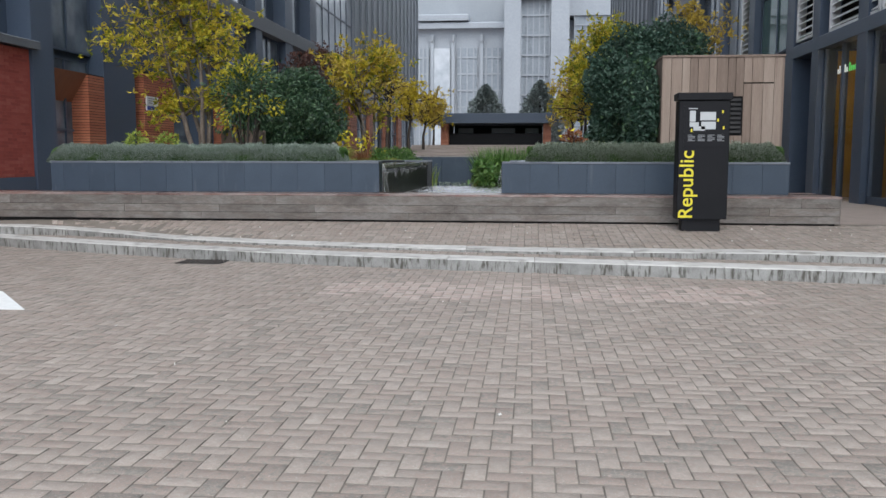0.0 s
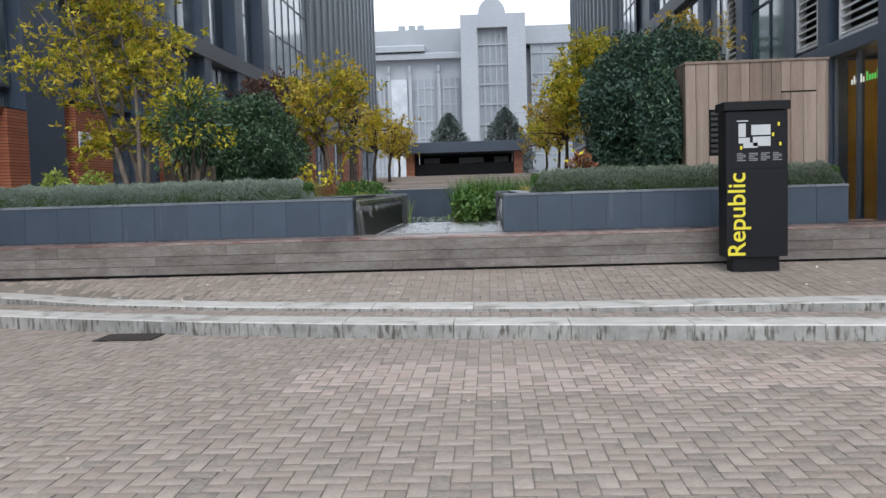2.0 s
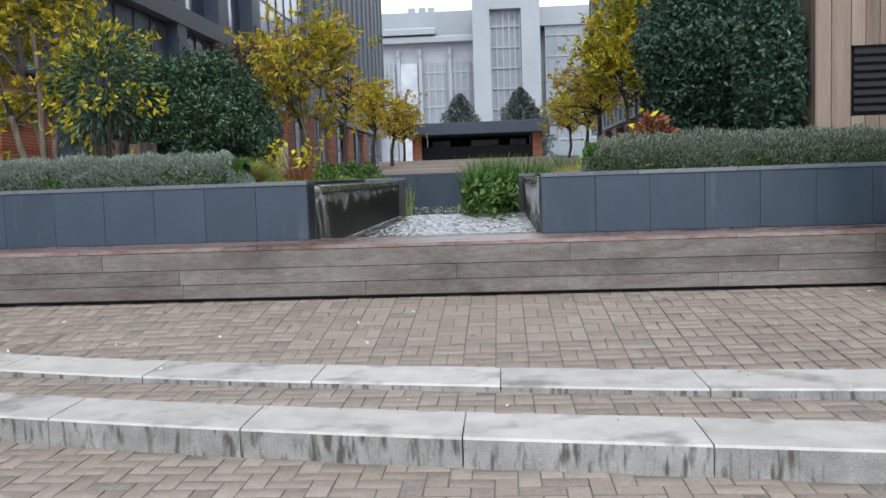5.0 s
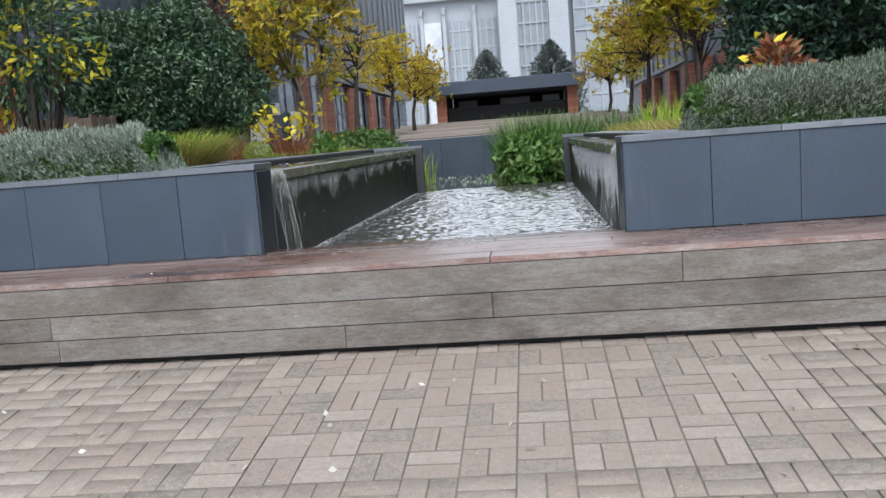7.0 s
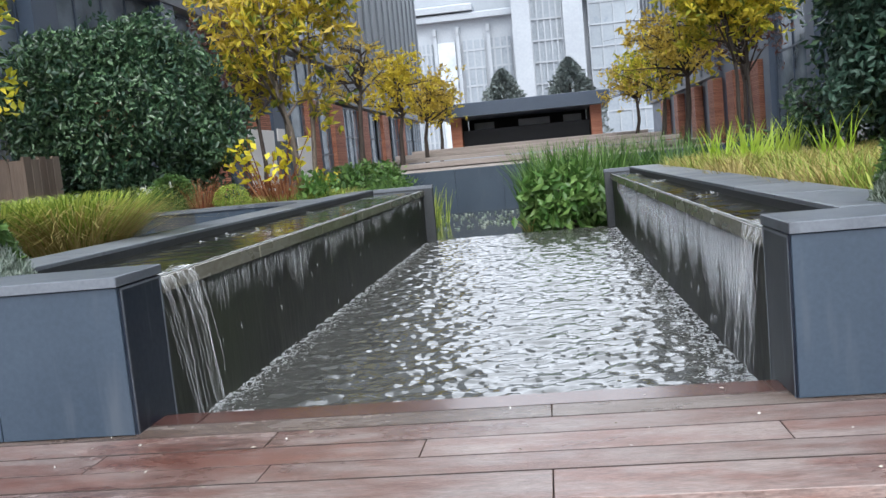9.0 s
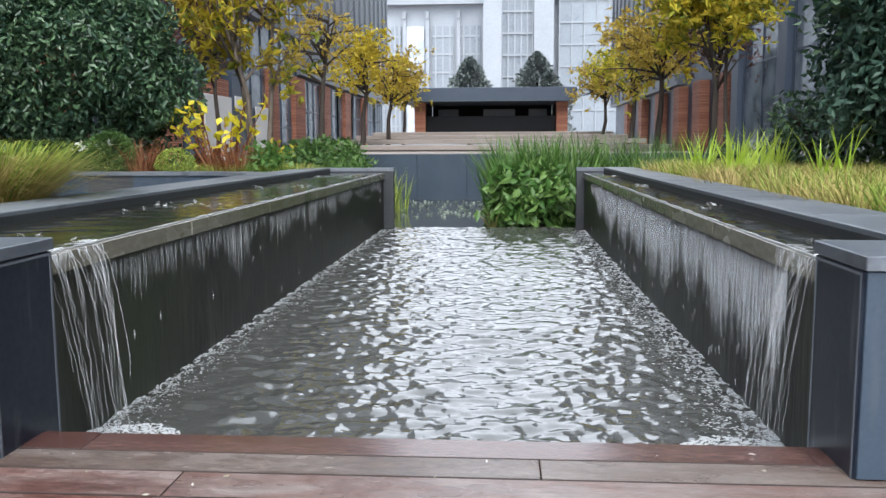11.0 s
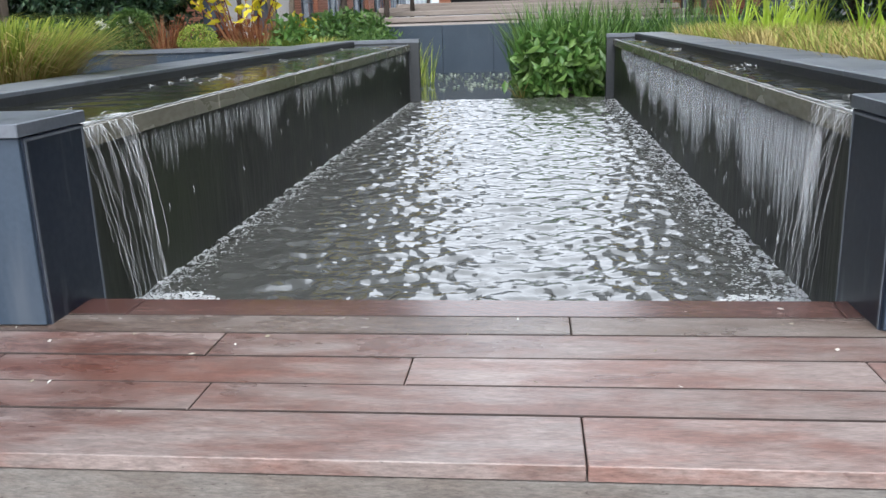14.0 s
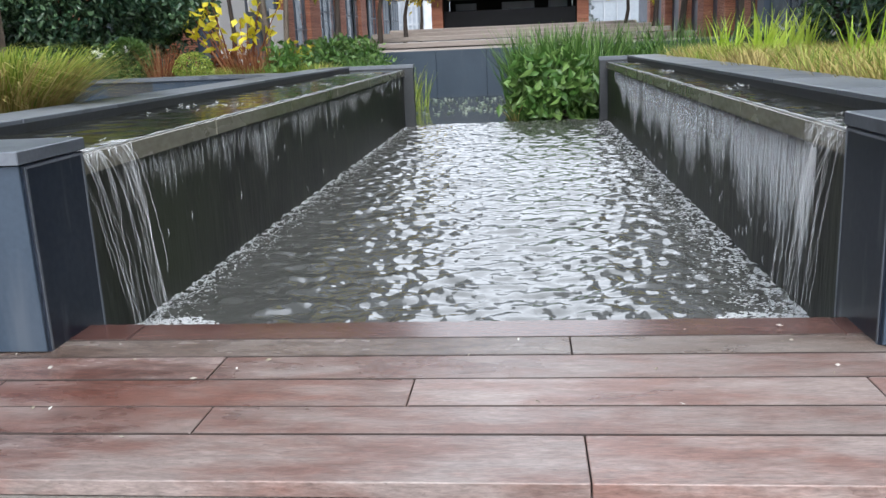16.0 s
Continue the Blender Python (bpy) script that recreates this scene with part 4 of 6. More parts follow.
M_TUBE = plain("lit_shop_tube", (1.0, 0.80, 0.45), 0.5, glow=6.5)
M_GOODS = [plain("goods_%s" % c, v, 0.5) for c, v in (("red", (0.35, 0.05, 0.03)), ("green", (0.06, 0.22, 0.06)), ("cream", (0.6, 0.5, 0.3)), ("blue", (0.05, 0.1, 0.3)), ("orange", (0.6, 0.22, 0.03)))]
for y0, y1 in ((18.0, 20.4), (21.15, 23.95)):
    p = part("pane", Geo().box(F + 0.20, F + 0.215, y0, y1, 0.3, 4.38), M_PANE, shop)
    p.visible_shadow = False
    for a in (y0, (y0 + y1) / 2, y1):
        part("frame", Geo().box(F + 0.12, F + 0.28, a - 0.05, a + 0.05, 0.24, 4.42), M_DARKMETAL, shop)
part("frame", Geo().box(F + 0.12, F + 0.28, 18.0, 20.4, 0.24, 0.45), M_DARKMETAL, shop)
part("inner_wall", Geo().box(F + 2.8, F + 2.99, 15.2, 24.5, 0.24, 4.4), M_SHOPWALL, shop, "ochre inner wall")
part("inner_wall", Geo().box(F + 0.5, F + 2.8, 24.3, 24.5, 0.24, 4.4), M_SHOPWALL, shop)
part("inner_wall", Geo().box(F + 0.5, F + 2.8, 15.0, 15.2, 0.24, 4.4), M_SHOPWALL, shop)
for k in range(4):
    part("light_tube", Geo().box(F + 0.9, F + 2.2, 17.2 + 1.9 * k, 17.28 + 1.9 * k, 3.5, 3.56), M_TUBE, shop)
rng = random.Random(8)
for y0 in (17.6, 19.3, 21.6):
    sh = thing("shelf_unit", "dark shop shelving filled with coloured goods", "shelf")
    part("back", Geo().box(F + 2.5, F + 2.55, y0, y0 + 1.3, 0.24, 2.3), M_BLACK, sh)
    for q in range(5):
        part("shelf", Geo().box(F + 2.1, F + 2.49, y0, y0 + 1.3, 0.4 + 0.4 * q, 0.43 + 0.4 * q), M_BLACK, sh)
        for c in range(7):
            if rng.random() < 0.85:
                h = rng.uniform(0.14, 0.3)
                part("goods", Geo().box(F + 2.15, F + 2.4, y0 + 0.05 + 0.175 * c, y0 + 0.2 + 0.175 * c, 0.43 + 0.4 * q, 0.43 + 0.4 * q + h, 0.01), rng.choice(M_GOODS), sh)
fasc = thing("shop_sign", "green and white lit lettering shapes behind shop glass", "sign")
for k in range(6):
    part("letter_bar", Geo().box(F + 0.17, F + 0.19, 22.97 - 0.13 * k, 23.015 - 0.13 * k, 3.64, 3.76 + 0.08 * (k % 3 == 1)), M_WHITESIGN, fasc)
for k in range(5):
    part("letter_bar", Geo().box(F + 0.17, F + 0.19, 22.12 - 0.14 * k, 22.17 - 0.14 * k, 3.64, 3.77 + 0.09 * (k % 4 == 0)), M_GREENSIGN, fasc)
hang = thing("projecting_sign", "small dark projecting shop sign with pale lettering", "sign")
part("panel", Geo().box(F - 0.75, F - 0.04, 17.62, 17.72, 3.35, 3.95, 0.01), M_BLACK, hang)
for k in range(8):
    part("letter_bar", Geo().box(F - 0.68 + 0.07 * k, F - 0.635 + 0.07 * k, 17.612, 17.619, 3.60, 3.68 + 0.03 * (k % 3 == 0)), M_GREYINK if k < 5 else M_GREENSIGN, hang)
tot = thing("yellow_blade_sign", "tall bright yellow blade sign on a terracotta pier", "sign")
part("blade", Geo().box(F - 0.34, F - 0.03, 15.95, 16.25, 0.6, 3.4, 0.02), M_YELLOW, tot)
part("bracket", Geo().box(F - 0.22, F - 0.02, 16.03, 16.17, 1.0, 3.1), M_BLACK, tot)

# ---- timber clad plant enclosure ----
cr = thing("timber_enclosure", "weathered vertical cedar plank enclosure with louvre vent", "enclosure")
part("core", Geo().box(2.44, 4.58, 15.24, 17.2, 1.1, 3.22), M_VOID, cr)
rng = random.Random(3)
x, k = 2.42, 0
while x < 4.55:
    w = min(rng.choice((0.145, 0.145, 0.15, 0.2)), 4.6 - x)
    zs = [(1.1, 3.25)]
    if 2.78 < x + w / 2 < 3.87:
        zs = [(2.53, 3.25), (1.1, 1.8)]
    elif 3.95 < x + w / 2 < 4.4:
        zs = [(1.1, 2.76), (2.785, 3.25)]
    elif rng.random() < 0.25:
        q = rng.uniform(1.9, 2.6)
        zs = [(1.1, q), (q + 0.004, 3.25)]
    for z0, z1 in zs:
        part("plank", Geo().box(x + 0.003, x + w - 0.003, 15.2 - rng.uniform(0, 0.004), 15.235, z0, z1, 0.003), M_CRATE, cr)
    x += w
for k in range(13):
    part("plank", Geo().box(2.40, 2.436, 15.2 + 0.155 * k, 15.352 + 0.155 * k, 1.1, 3.25, 0.003), M_CRATE, cr)
    part("plank", Geo().box(4.584, 4.62, 15.2 + 0.155 * k, 15.352 + 0.155 * k, 1.1, 3.25, 0.003), M_CRATE, cr)
part("cap", Geo().box(2.39, 4.63, 15.18, 17.24, 3.252, 3.29, 0.004), M_CRATE, cr)
vent = part("vent", Geo().box(2.80, 3.86, 15.225, 15.238, 1.81, 2.52), M_VOID, cr, "black louvred vent")
for k in range(8):
    g = Geo().add([(2.8, 15.2, 1.85 + 0.085 * k), (3.86, 15.2, 1.85 + 0.085 * k), (3.86, 15.224, 1.90 + 0.085 * k), (2.8, 15.224, 1.90 + 0.085 * k),
                   (2.8, 15.2, 1.84 + 0.085 * k), (3.86, 15.2, 1.84 + 0.085 * k), (3.86, 15.224, 1.89 + 0.085 * k), (2.8, 15.224, 1.89 + 0.085 * k)],
                  [(0, 1, 2, 3), (7, 6, 5, 4), (0, 4, 5, 1), (3, 2, 6, 7), (0, 3, 7, 4), (1, 5, 6, 2)])
    part("slat", g, M_BLACK, vent)

# ---- wayfinding totem ----
sg = thing("wayfinding_totem", "black metal wayfinding totem with map and yellow lettering", "sign")
SZ = up_z(12.6, 2.7)
part("plinth", Geo().box(2.37, 2.97, 12.50, 12.76, SZ - 0.02, SZ + 0.19, 0.004), M_BLACK, sg)
part("body", Geo().box(2.28, 3.06, 12.45, 12.81, SZ + 0.19, 2.28, 0.008), M_BLACK, sg)
part("head", Geo().box(2.25, 3.09, 12.42, 12.84, 2.29, 2.40, 0.008), M_BLACK, sg)
mp = part("map_panel", Geo().box(2.36, 3.02, 12.442, 12.449, 1.55, 2.2), M_BLACK, sg, "printed site map panel")
for x0, x1, z0, z1 in ((2.44, 2.53, 1.95, 2.12), (2.44, 2.58, 1.87, 1.94), (2.50, 2.68, 1.81, 1.875), (2.60, 2.84, 1.97, 2.10), (2.62, 2.84, 1.83, 1.95), (2.42, 2.56, 2.145, 2.16)):
    part("map_block", Geo().box(x0, x1, 12.437, 12.4415, z0, z1), M_MAPGREY, mp)
for k in range(4):
    for q in range(5):
        part("text_bar", Geo().box(2.42 + 0.15 * k, 2.42 + 0.15 * k + (0.11 if (q + k) % 3 else 0.07), 12.4375, 12.4415, 1.735 - 0.022 * q, 1.745 - 0.022 * q), M_GREYINK, mp)
for x0, z0 in ((2.86, 1.95), (2.93, 2.08), (2.95, 1.83), (2.46, 1.79)):
    part("map_mark", Geo().box(x0, x0 + 0.025, 12.436, 12.4415, z0, z0 + 0.045), M_YELLOW, mp)
cu = bpy.data.curves.new("lettering", "FONT")
cu.body, cu.size, cu.extrude, cu.offset = "Republic", 0.335, 0.001, 0.003
txt = bpy.data.objects.new("lettering_source", cu)
scene.collection.objects.link(txt)
me = bpy.data.meshes.new_from_object(txt.evaluated_get(bpy.context.evaluated_depsgraph_get()))
bpy.data.objects.remove(txt)
co = np.array([v.co for v in me.vertices])
wid = co[:, 0].max() - co[:, 0].min()
sc = 1.06 / wid
me.transform(Matrix.Translation((2.52, 12.446, 0.435)) @ Matrix.Rotation(radians(90), 4, "X") @ Matrix.Rotation(radians(90), 4, "Z") @ Matrix.Diagonal((sc, sc, 1, 1)) @ Matrix.Translation((-co[:, 0].min(), 0, 0)))
me.materials.clear()
me.materials.append(M_YELLOW)
part("lettering", me, M_YELLOW, sg, "yellow vertical word Republic")

# ---- gully grate and road marking ----
gr = thing("gully_grate", "rusty iron gully grate beside the kerb", "grate", at=(-4.75, low_kerb(-4.75) - 0.27, LOW))
part("frame", Geo().box(-0.33, 0.33, -0.22, 0.22, -0.02, 0.008), M_VOID, gr)
for k in range(9):
    part("bar", Geo().box(-0.31 + 0.07 * k, -0.275 + 0.07 * k, -0.21, 0.21, 0.0, 0.014, 0.003), M_DARKBARK, gr)
rm = thing("road_marking", "worn white painted marking on brick paving", "marking", at=(-5.0, 6.42, LOW))
part("paint_bar", Geo().add([(-0.02, 0, 0.006), (-0.95, 1.08, 0.006), (-1.35, 1.08, 0.006), (-0.42, 0, 0.006), (-0.02, 0, 0), (-0.95, 1.08, 0), (-1.35, 1.08, 0), (-0.42, 0, 0)], [(0, 1, 2, 3), (0, 4, 5, 1), (1, 5, 6, 2), (2, 6, 7, 3), (3, 7, 4, 0)]), M_PAINT, rm)
part("paint_bar", Geo().box(-1.9, -0.36, 0, 0.12, 0, 0.006), M_PAINT, rm)

# ---- garden beds and curved recess ----
g = Geo()
for x0, x1, y0, y1 in ((-9.0, -3.66, 14.26, 16.9), (-9.0, -6.35, 16.9, 28.3), (-6.35, -5.55, 20.86, 28.3), (-5.55, -3.66, 20.86, 22.0), (0.04, 4.38, 14.26, 22.0), (2.25, 4.38, 22.0, 28.3)):
    g.box(x0, x1, y0, y1, 0.15, 1.2)
solid("planting_bed", g, M_SOIL, "dark planting soil filling the raised beds", "soil", "structure")
rc = thing("curved_recess_wall", "curved slate retaining wall with coping behind the weir", "wall", "structure")
line = [(-6.58 + 0.25 * k, 20.62) for k in range(8)] + [(-4.78 + 0.94 * math.sin(a), 20.62 - 0.94 * (1 - math.cos(a))) for a in [math.pi / 2 * k / 8 for k in range(1, 9)]]


def offset_line(pts, d):
    out = []
    for i, p in enumerate(pts):
        a, c = Vector(pts[max(0, i - 1)]), Vector(pts[min(len(pts) - 1, i + 1)])
        t = (c - a).normalized()
        out.append((p[0] - t.y * d, p[1] + t.x * d))
    return out


back = offset_line(line, 0.3)
for i in range(len(line) - 1):
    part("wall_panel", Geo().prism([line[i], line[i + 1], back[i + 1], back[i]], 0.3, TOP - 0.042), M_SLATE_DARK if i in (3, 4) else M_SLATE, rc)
lip, lipb = offset_line(line, -0.02), offset_line(line, 0.3)
for i in range(len(line) - 1):
    part("coping", Geo().prism([lip[i], lip[i + 1], lipb[i + 1], lipb[i]], TOP - 0.04, TOP - 0.004), M_CAP, rc)
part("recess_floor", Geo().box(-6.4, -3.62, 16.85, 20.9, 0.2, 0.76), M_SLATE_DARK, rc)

# ---- falling water and foam ----
rng = random.Random(11)
M_FILM = bpy.data.materials.new("thin_water_film")
M_FILM.use_nodes = True
b = M_FILM.node_tree.nodes["Principled BSDF"]
b.inputs["Base Color"].default_value, b.inputs["Roughness"].default_value = (0.34, 0.35, 0.31, 1), 0.2
thin = M_FILM.node_tree.nodes.new("ShaderNodeBsdfTransparent")
mixs = M_FILM.node_tree.nodes.new("ShaderNodeMixShader")
mixs.inputs[0].default_value = 0.9
M_FILM.node_tree.links.new(b.outputs[0], mixs.inputs[1])
M_FILM.node_tree.links.new(thin.outputs[0], mixs.inputs[2])
M_FILM.node_tree.links.new(mixs.outputs[0], M_FILM.node_tree.nodes["Material Output"].inputs["Surface"])
for sx, face in ((1, CH_L - 0.05), (-1, CH_R + 0.02)):
    g, film = Geo(), Geo()
    wall_x = face - sx * 0.02
    for k in range(2600 if sx < 0 else 1000):
        y = 14.62 + rng.random() ** 1.1 * (6.4 if sx < 0 else 7.0)
        env = 0.5 + 0.5 * noise.noise(Vector((y * 2.3, sx * 3, 0))) + 0.25 * noise.noise(Vector((y * 9.0, sx * 5, 1)))
        if sx > 0:
            env *= 0.95 if y < 19 else 0.6
        else:
            env = min(1.0, env + 0.22) * min(1.0, (21.6 - y) / 2.0)
        if rng.random() > 0.25 + env:
            continue
        reach = (0.04 + (0.34 if sx > 0 else 0.5) * max(0.0, env) ** 1.3) * rng.uniform(0.35, 1.0)
        z0, slip = 1.182 - rng.random() * 0.03, rng.uniform(-0.02, 0.02)
        if k % 6 == 0:
            w = rng.uniform(0.006, 0.018)
            a, c = sorted((wall_x + sx * 0.001, wall_x + sx * 0.003))
            film.add([(a, y - w, z0), (c, y - w, z0), (c, y + w, z0), (a, y + w, z0), (a, y - w * 0.5, z0 - reach * 0.75), (c, y - w * 0.5, z0 - reach * 0.75), (c, y + w * 0.4, z0 - reach * 0.8), (a, y + w * 0.4, z0 - reach * 0.8), (c, y + slip * 0.3, z0 - reach)],
                     [(0, 1, 2, 3), (0, 4, 5, 1), (2, 6, 7, 3), (1, 5, 6, 2), (5, 8, 6), (4, 7, 8)])
        else:
            w = rng.uniform(0.0005, 0.0015) * (1.0 if sx < 0 else 0.85)
            g.tube([(wall_x + sx * 0.004, y, z0), (wall_x + sx * 0.007, y + slip * 0.2 + rng.uniform(-0.004, 0.004), z0 - reach * 0.5), (wall_x + sx * 0.005, y + slip, z0 - reach)], [w * 0.8, w * 1.3, w * 0.3], 4)
        if rng.random() < 0.02:
            zd = z0 - reach - rng.random() * max(0.02, 0.5 - reach)
            g.tube([(wall_x + sx * 0.006, y, zd), (wall_x + sx * 0.008, y, zd - 0.015), (wall_x + sx * 0.006, y, zd - 0.04)], [0.001, 0.003, 0.001], 5)
    solid("water_film", film, M_FILM, "thin sheets of water sliding down the weir stone", "water", "stuff")
    foot = 14.50 if sx > 0 else 14.46
    for k in range(26):
        y_s = 14.29 + 0.36 * rng.random()
        out = 0.05 + 0.10 * rng.random()
        w, wig, ph = rng.uniform(0.0004, 0.0011), rng.uniform(0.003, 0.010), rng.uniform(0, 6.28)
        drop = 1.23 - WATER if rng.random() < 0.7 else rng.uniform(0.2, 0.5)
        pts, rad = [], []
        for q in range(15):
            t = q / 14
            fall = drop * t
            drift = (foot - y_s) * 0.5 * (fall / 0.63) ** 1.3
            pts.append((face + sx * (0.006 + out * math.sqrt(fall / 0.63) + rng.uniform(-0.003, 0.003)), y_s + drift + wig * math.sin(ph + 9 * t) * t, 1.245 - fall))
            rad.append(w * rng.uniform(0.3, 1.7))
        g.tube(pts, rad, 5)
    for k in range(46):
        y = 14.28 + rng.random() ** 1.4 * 0.42
        w = rng.uniform(0.0008, 0.003)
        g.tube([(face - sx * 0.07, y, 1.256), (face - sx * 0.012, y + rng.uniform(-0.01, 0.01), 1.256), (face + sx * 0.005, y, 1.24), (face + sx * 0.006, y + rng.uniform(-0.008, 0.008), 1.235 - rng.uniform(0.01, 0.07))], [w * 0.3, w, w * 0.8, w * 0.2], 4)
    # Whitish tube along the wet lip: its glint drawn as solid colour.
    edge_y = [14.28 + 0.075 * k for k in range(100)]
    wet = Geo().tube([(face - sx * 0.006, y, 1.252 + rng.uniform(-0.001, 0.002)) for y in edge_y], [0.005 * rng.uniform(0.4, 1.2) for y in edge_y], 5)
    solid("lip_glint_line", wet, M_FOAM, "white line painted as the glint on the wet weir lip", "water", "stuff", smooth=True)
    for k in range(70):
        a = rng.choice((14.5, 16.4, 18.6, 20.6)) + rng.gauss(0, 0.14)
        x = face - sx * rng.uniform(0.1, 0.3 if sx < 0 else 0.6)
        g.tube([(x, a, 1.255), (x + rng.uniform(-0.03, 0.03), a + 0.02, 1.263), (x, a + 0.05, 1.255)], [0.001, 0.003, 0.001], 4)
    solid("falling_water", g, M_STREAM, "thin white streams of water falling down the weir", "water", "stuff", smooth=True)
    dome = [(math.cos(2 * math.pi * k / 6), math.sin(2 * math.pi * k / 6)) for k in range(6)]
    vv, ff = [], []

    def blob(x, y, z, r, h):
        k = len(vv)
        for q, s in ((1.0, -0.4), (0.7, 0.6)):
            vv.extend((x + cx * r * q * 1.7, y + cy * r * q, z + h * s) for cx, cy in dome)
        vv.append((x, y, z + h))
        for i in range(6):
            j = (i + 1) % 6
            ff.append((k + i, k + j, k + 6 + j))
            ff.append((k + i, k + 6 + j, k + 6 + i))
            ff.append((k + 6 + i, k + 6 + j, k + 12))
    for k in range(14000):
        y = 14.3 + rng.random() ** 1.3 * 7.4
        edge = rng.expovariate(1 / ((0.04 if sx > 0 else 0.06) + 0.05 * max(0.0, noise.noise(Vector((y * 3, sx, 0))))))
        if edge > 0.4 or noise.noise(Vector((y * 14, edge * 40, sx))) < -0.12:
            continue
        x = face + sx * (edge - 0.02)
        r = rng.uniform(0.0009, 0.0036) * (1.0 if sx > 0 else 1.35)
        blob(x, y, WATER + 0.027 * ripple(x, y), r, r * 0.3)
    for k in range(2600):
        a, q = rng.uniform(0, 6.28), rng.random() ** 0.7
        x, y = face + sx * (0.16 + 0.20 * q * math.cos(a)), 14.42 + 0.22 * q * math.sin(a)
        r = rng.uniform(0.0012, 0.005)
        blob(x, y, WATER + 0.012 + 0.027 * ripple(x, y), r, r * 0.5)
    ob = part("foam", raw_mesh("foam", M_FOAM, np.array(vv), np.array(ff)), M_FOAM)
    ob.data.polygons.foreach_set("use_smooth", [True] * len(ob.data.polygons))
    tagged(ob, "white foam where the water strikes the pool", "foam", "", "stuff")

# ---- plants ----


def ball_points(k, centre, radii, hollow=0.55, seed=0, lump=0.35):
    """Points in a lumpy ellipsoid, denser at its skin, and their outward directions."""
    rs = np.random.RandomState(seed)
    d = rs.normal(size=(k, 3))
    d /= np.linalg.norm(d, axis=1, keepdims=True)
    bump_r = np.array([1 + lump * noise.noise(Vector((a * 2.1 + seed, b2 * 2.1, c * 2.1))) + 0.5 * lump * noise.noise(Vector((a * 5.3, b2 * 5.3 + seed, c * 5.3))) for a, b2, c in d])
    r = (hollow + (1 - hollow) * rs.rand(k) ** 0.6) * bump_r
    return np.array(centre) + d * r[:, None] * np.array(radii), d


def bush(name, label, centre, radii, k, mat, size, seed, hollow=0.6, stems=True, extra=None, category="shrub", lump=0.35, floor=1.2):
    """A shrub: dark stems and a crown of many leaves."""
    np.random.seed(seed)
    b2 = thing(name, label, category)
    p, d = ball_points(k, centre, radii, hollow, seed, lump)
    keep = p[:, 2] > floor
    p, d = p[keep], d[keep]
    axis = d * 0.3 + np.random.normal(scale=0.75, size=p.shape) + np.array([0, 0, -0.5])
    part("crown", leaf_mesh("crown", mat, p, axis, rand(0.7, 1.25, len(p)) * size, rand(0.36, 0.5, len(p)) * size), mat, b2)
    if extra:
        m2, k2, s2 = extra
        p, d = ball_points(k2, centre, [r * 1.04 for r in radii], 0.8, seed + 5, lump)
        patch = np.array([noise.noise(Vector(q) * 1.7 + Vector((seed, 0, 0))) for q in p]) > -0.05
        keep = (p[:, 2] > floor) & patch
        p, d = p[keep], d[keep]
        part("outer_foliage", leaf_mesh("outer_foliage", m2, p, d + np.random.normal(scale=0.7, size=p.shape), rand(0.7, 1.25, len(p)) * s2, rand(0.4, 0.55, len(p)) * s2), m2, b2)
    if stems:
        g = Geo()
        rs = random.Random(seed)
        for k in range(9):
            a = rs.uniform(0, 6.28)
            e = Vector((centre[0] + radii[0] * 0.75 * math.cos(a), centre[1] + radii[1] * 0.75 * math.sin(a), centre[2] + radii[2] * rs.uniform(-0.2, 0.7)))
            s = Vector((centre[0] + 0.15 * math.cos(a), centre[1] + 0.15 * math.sin(a), floor - 0.05))
            mid = (s + e) / 2 + Vector((0, 0, 0.2))
            g.tube([s, mid, e], [0.035, 0.022, 0.008], 5)
        part("branchwork", g, M_DARKBARK, b2)
    return b2


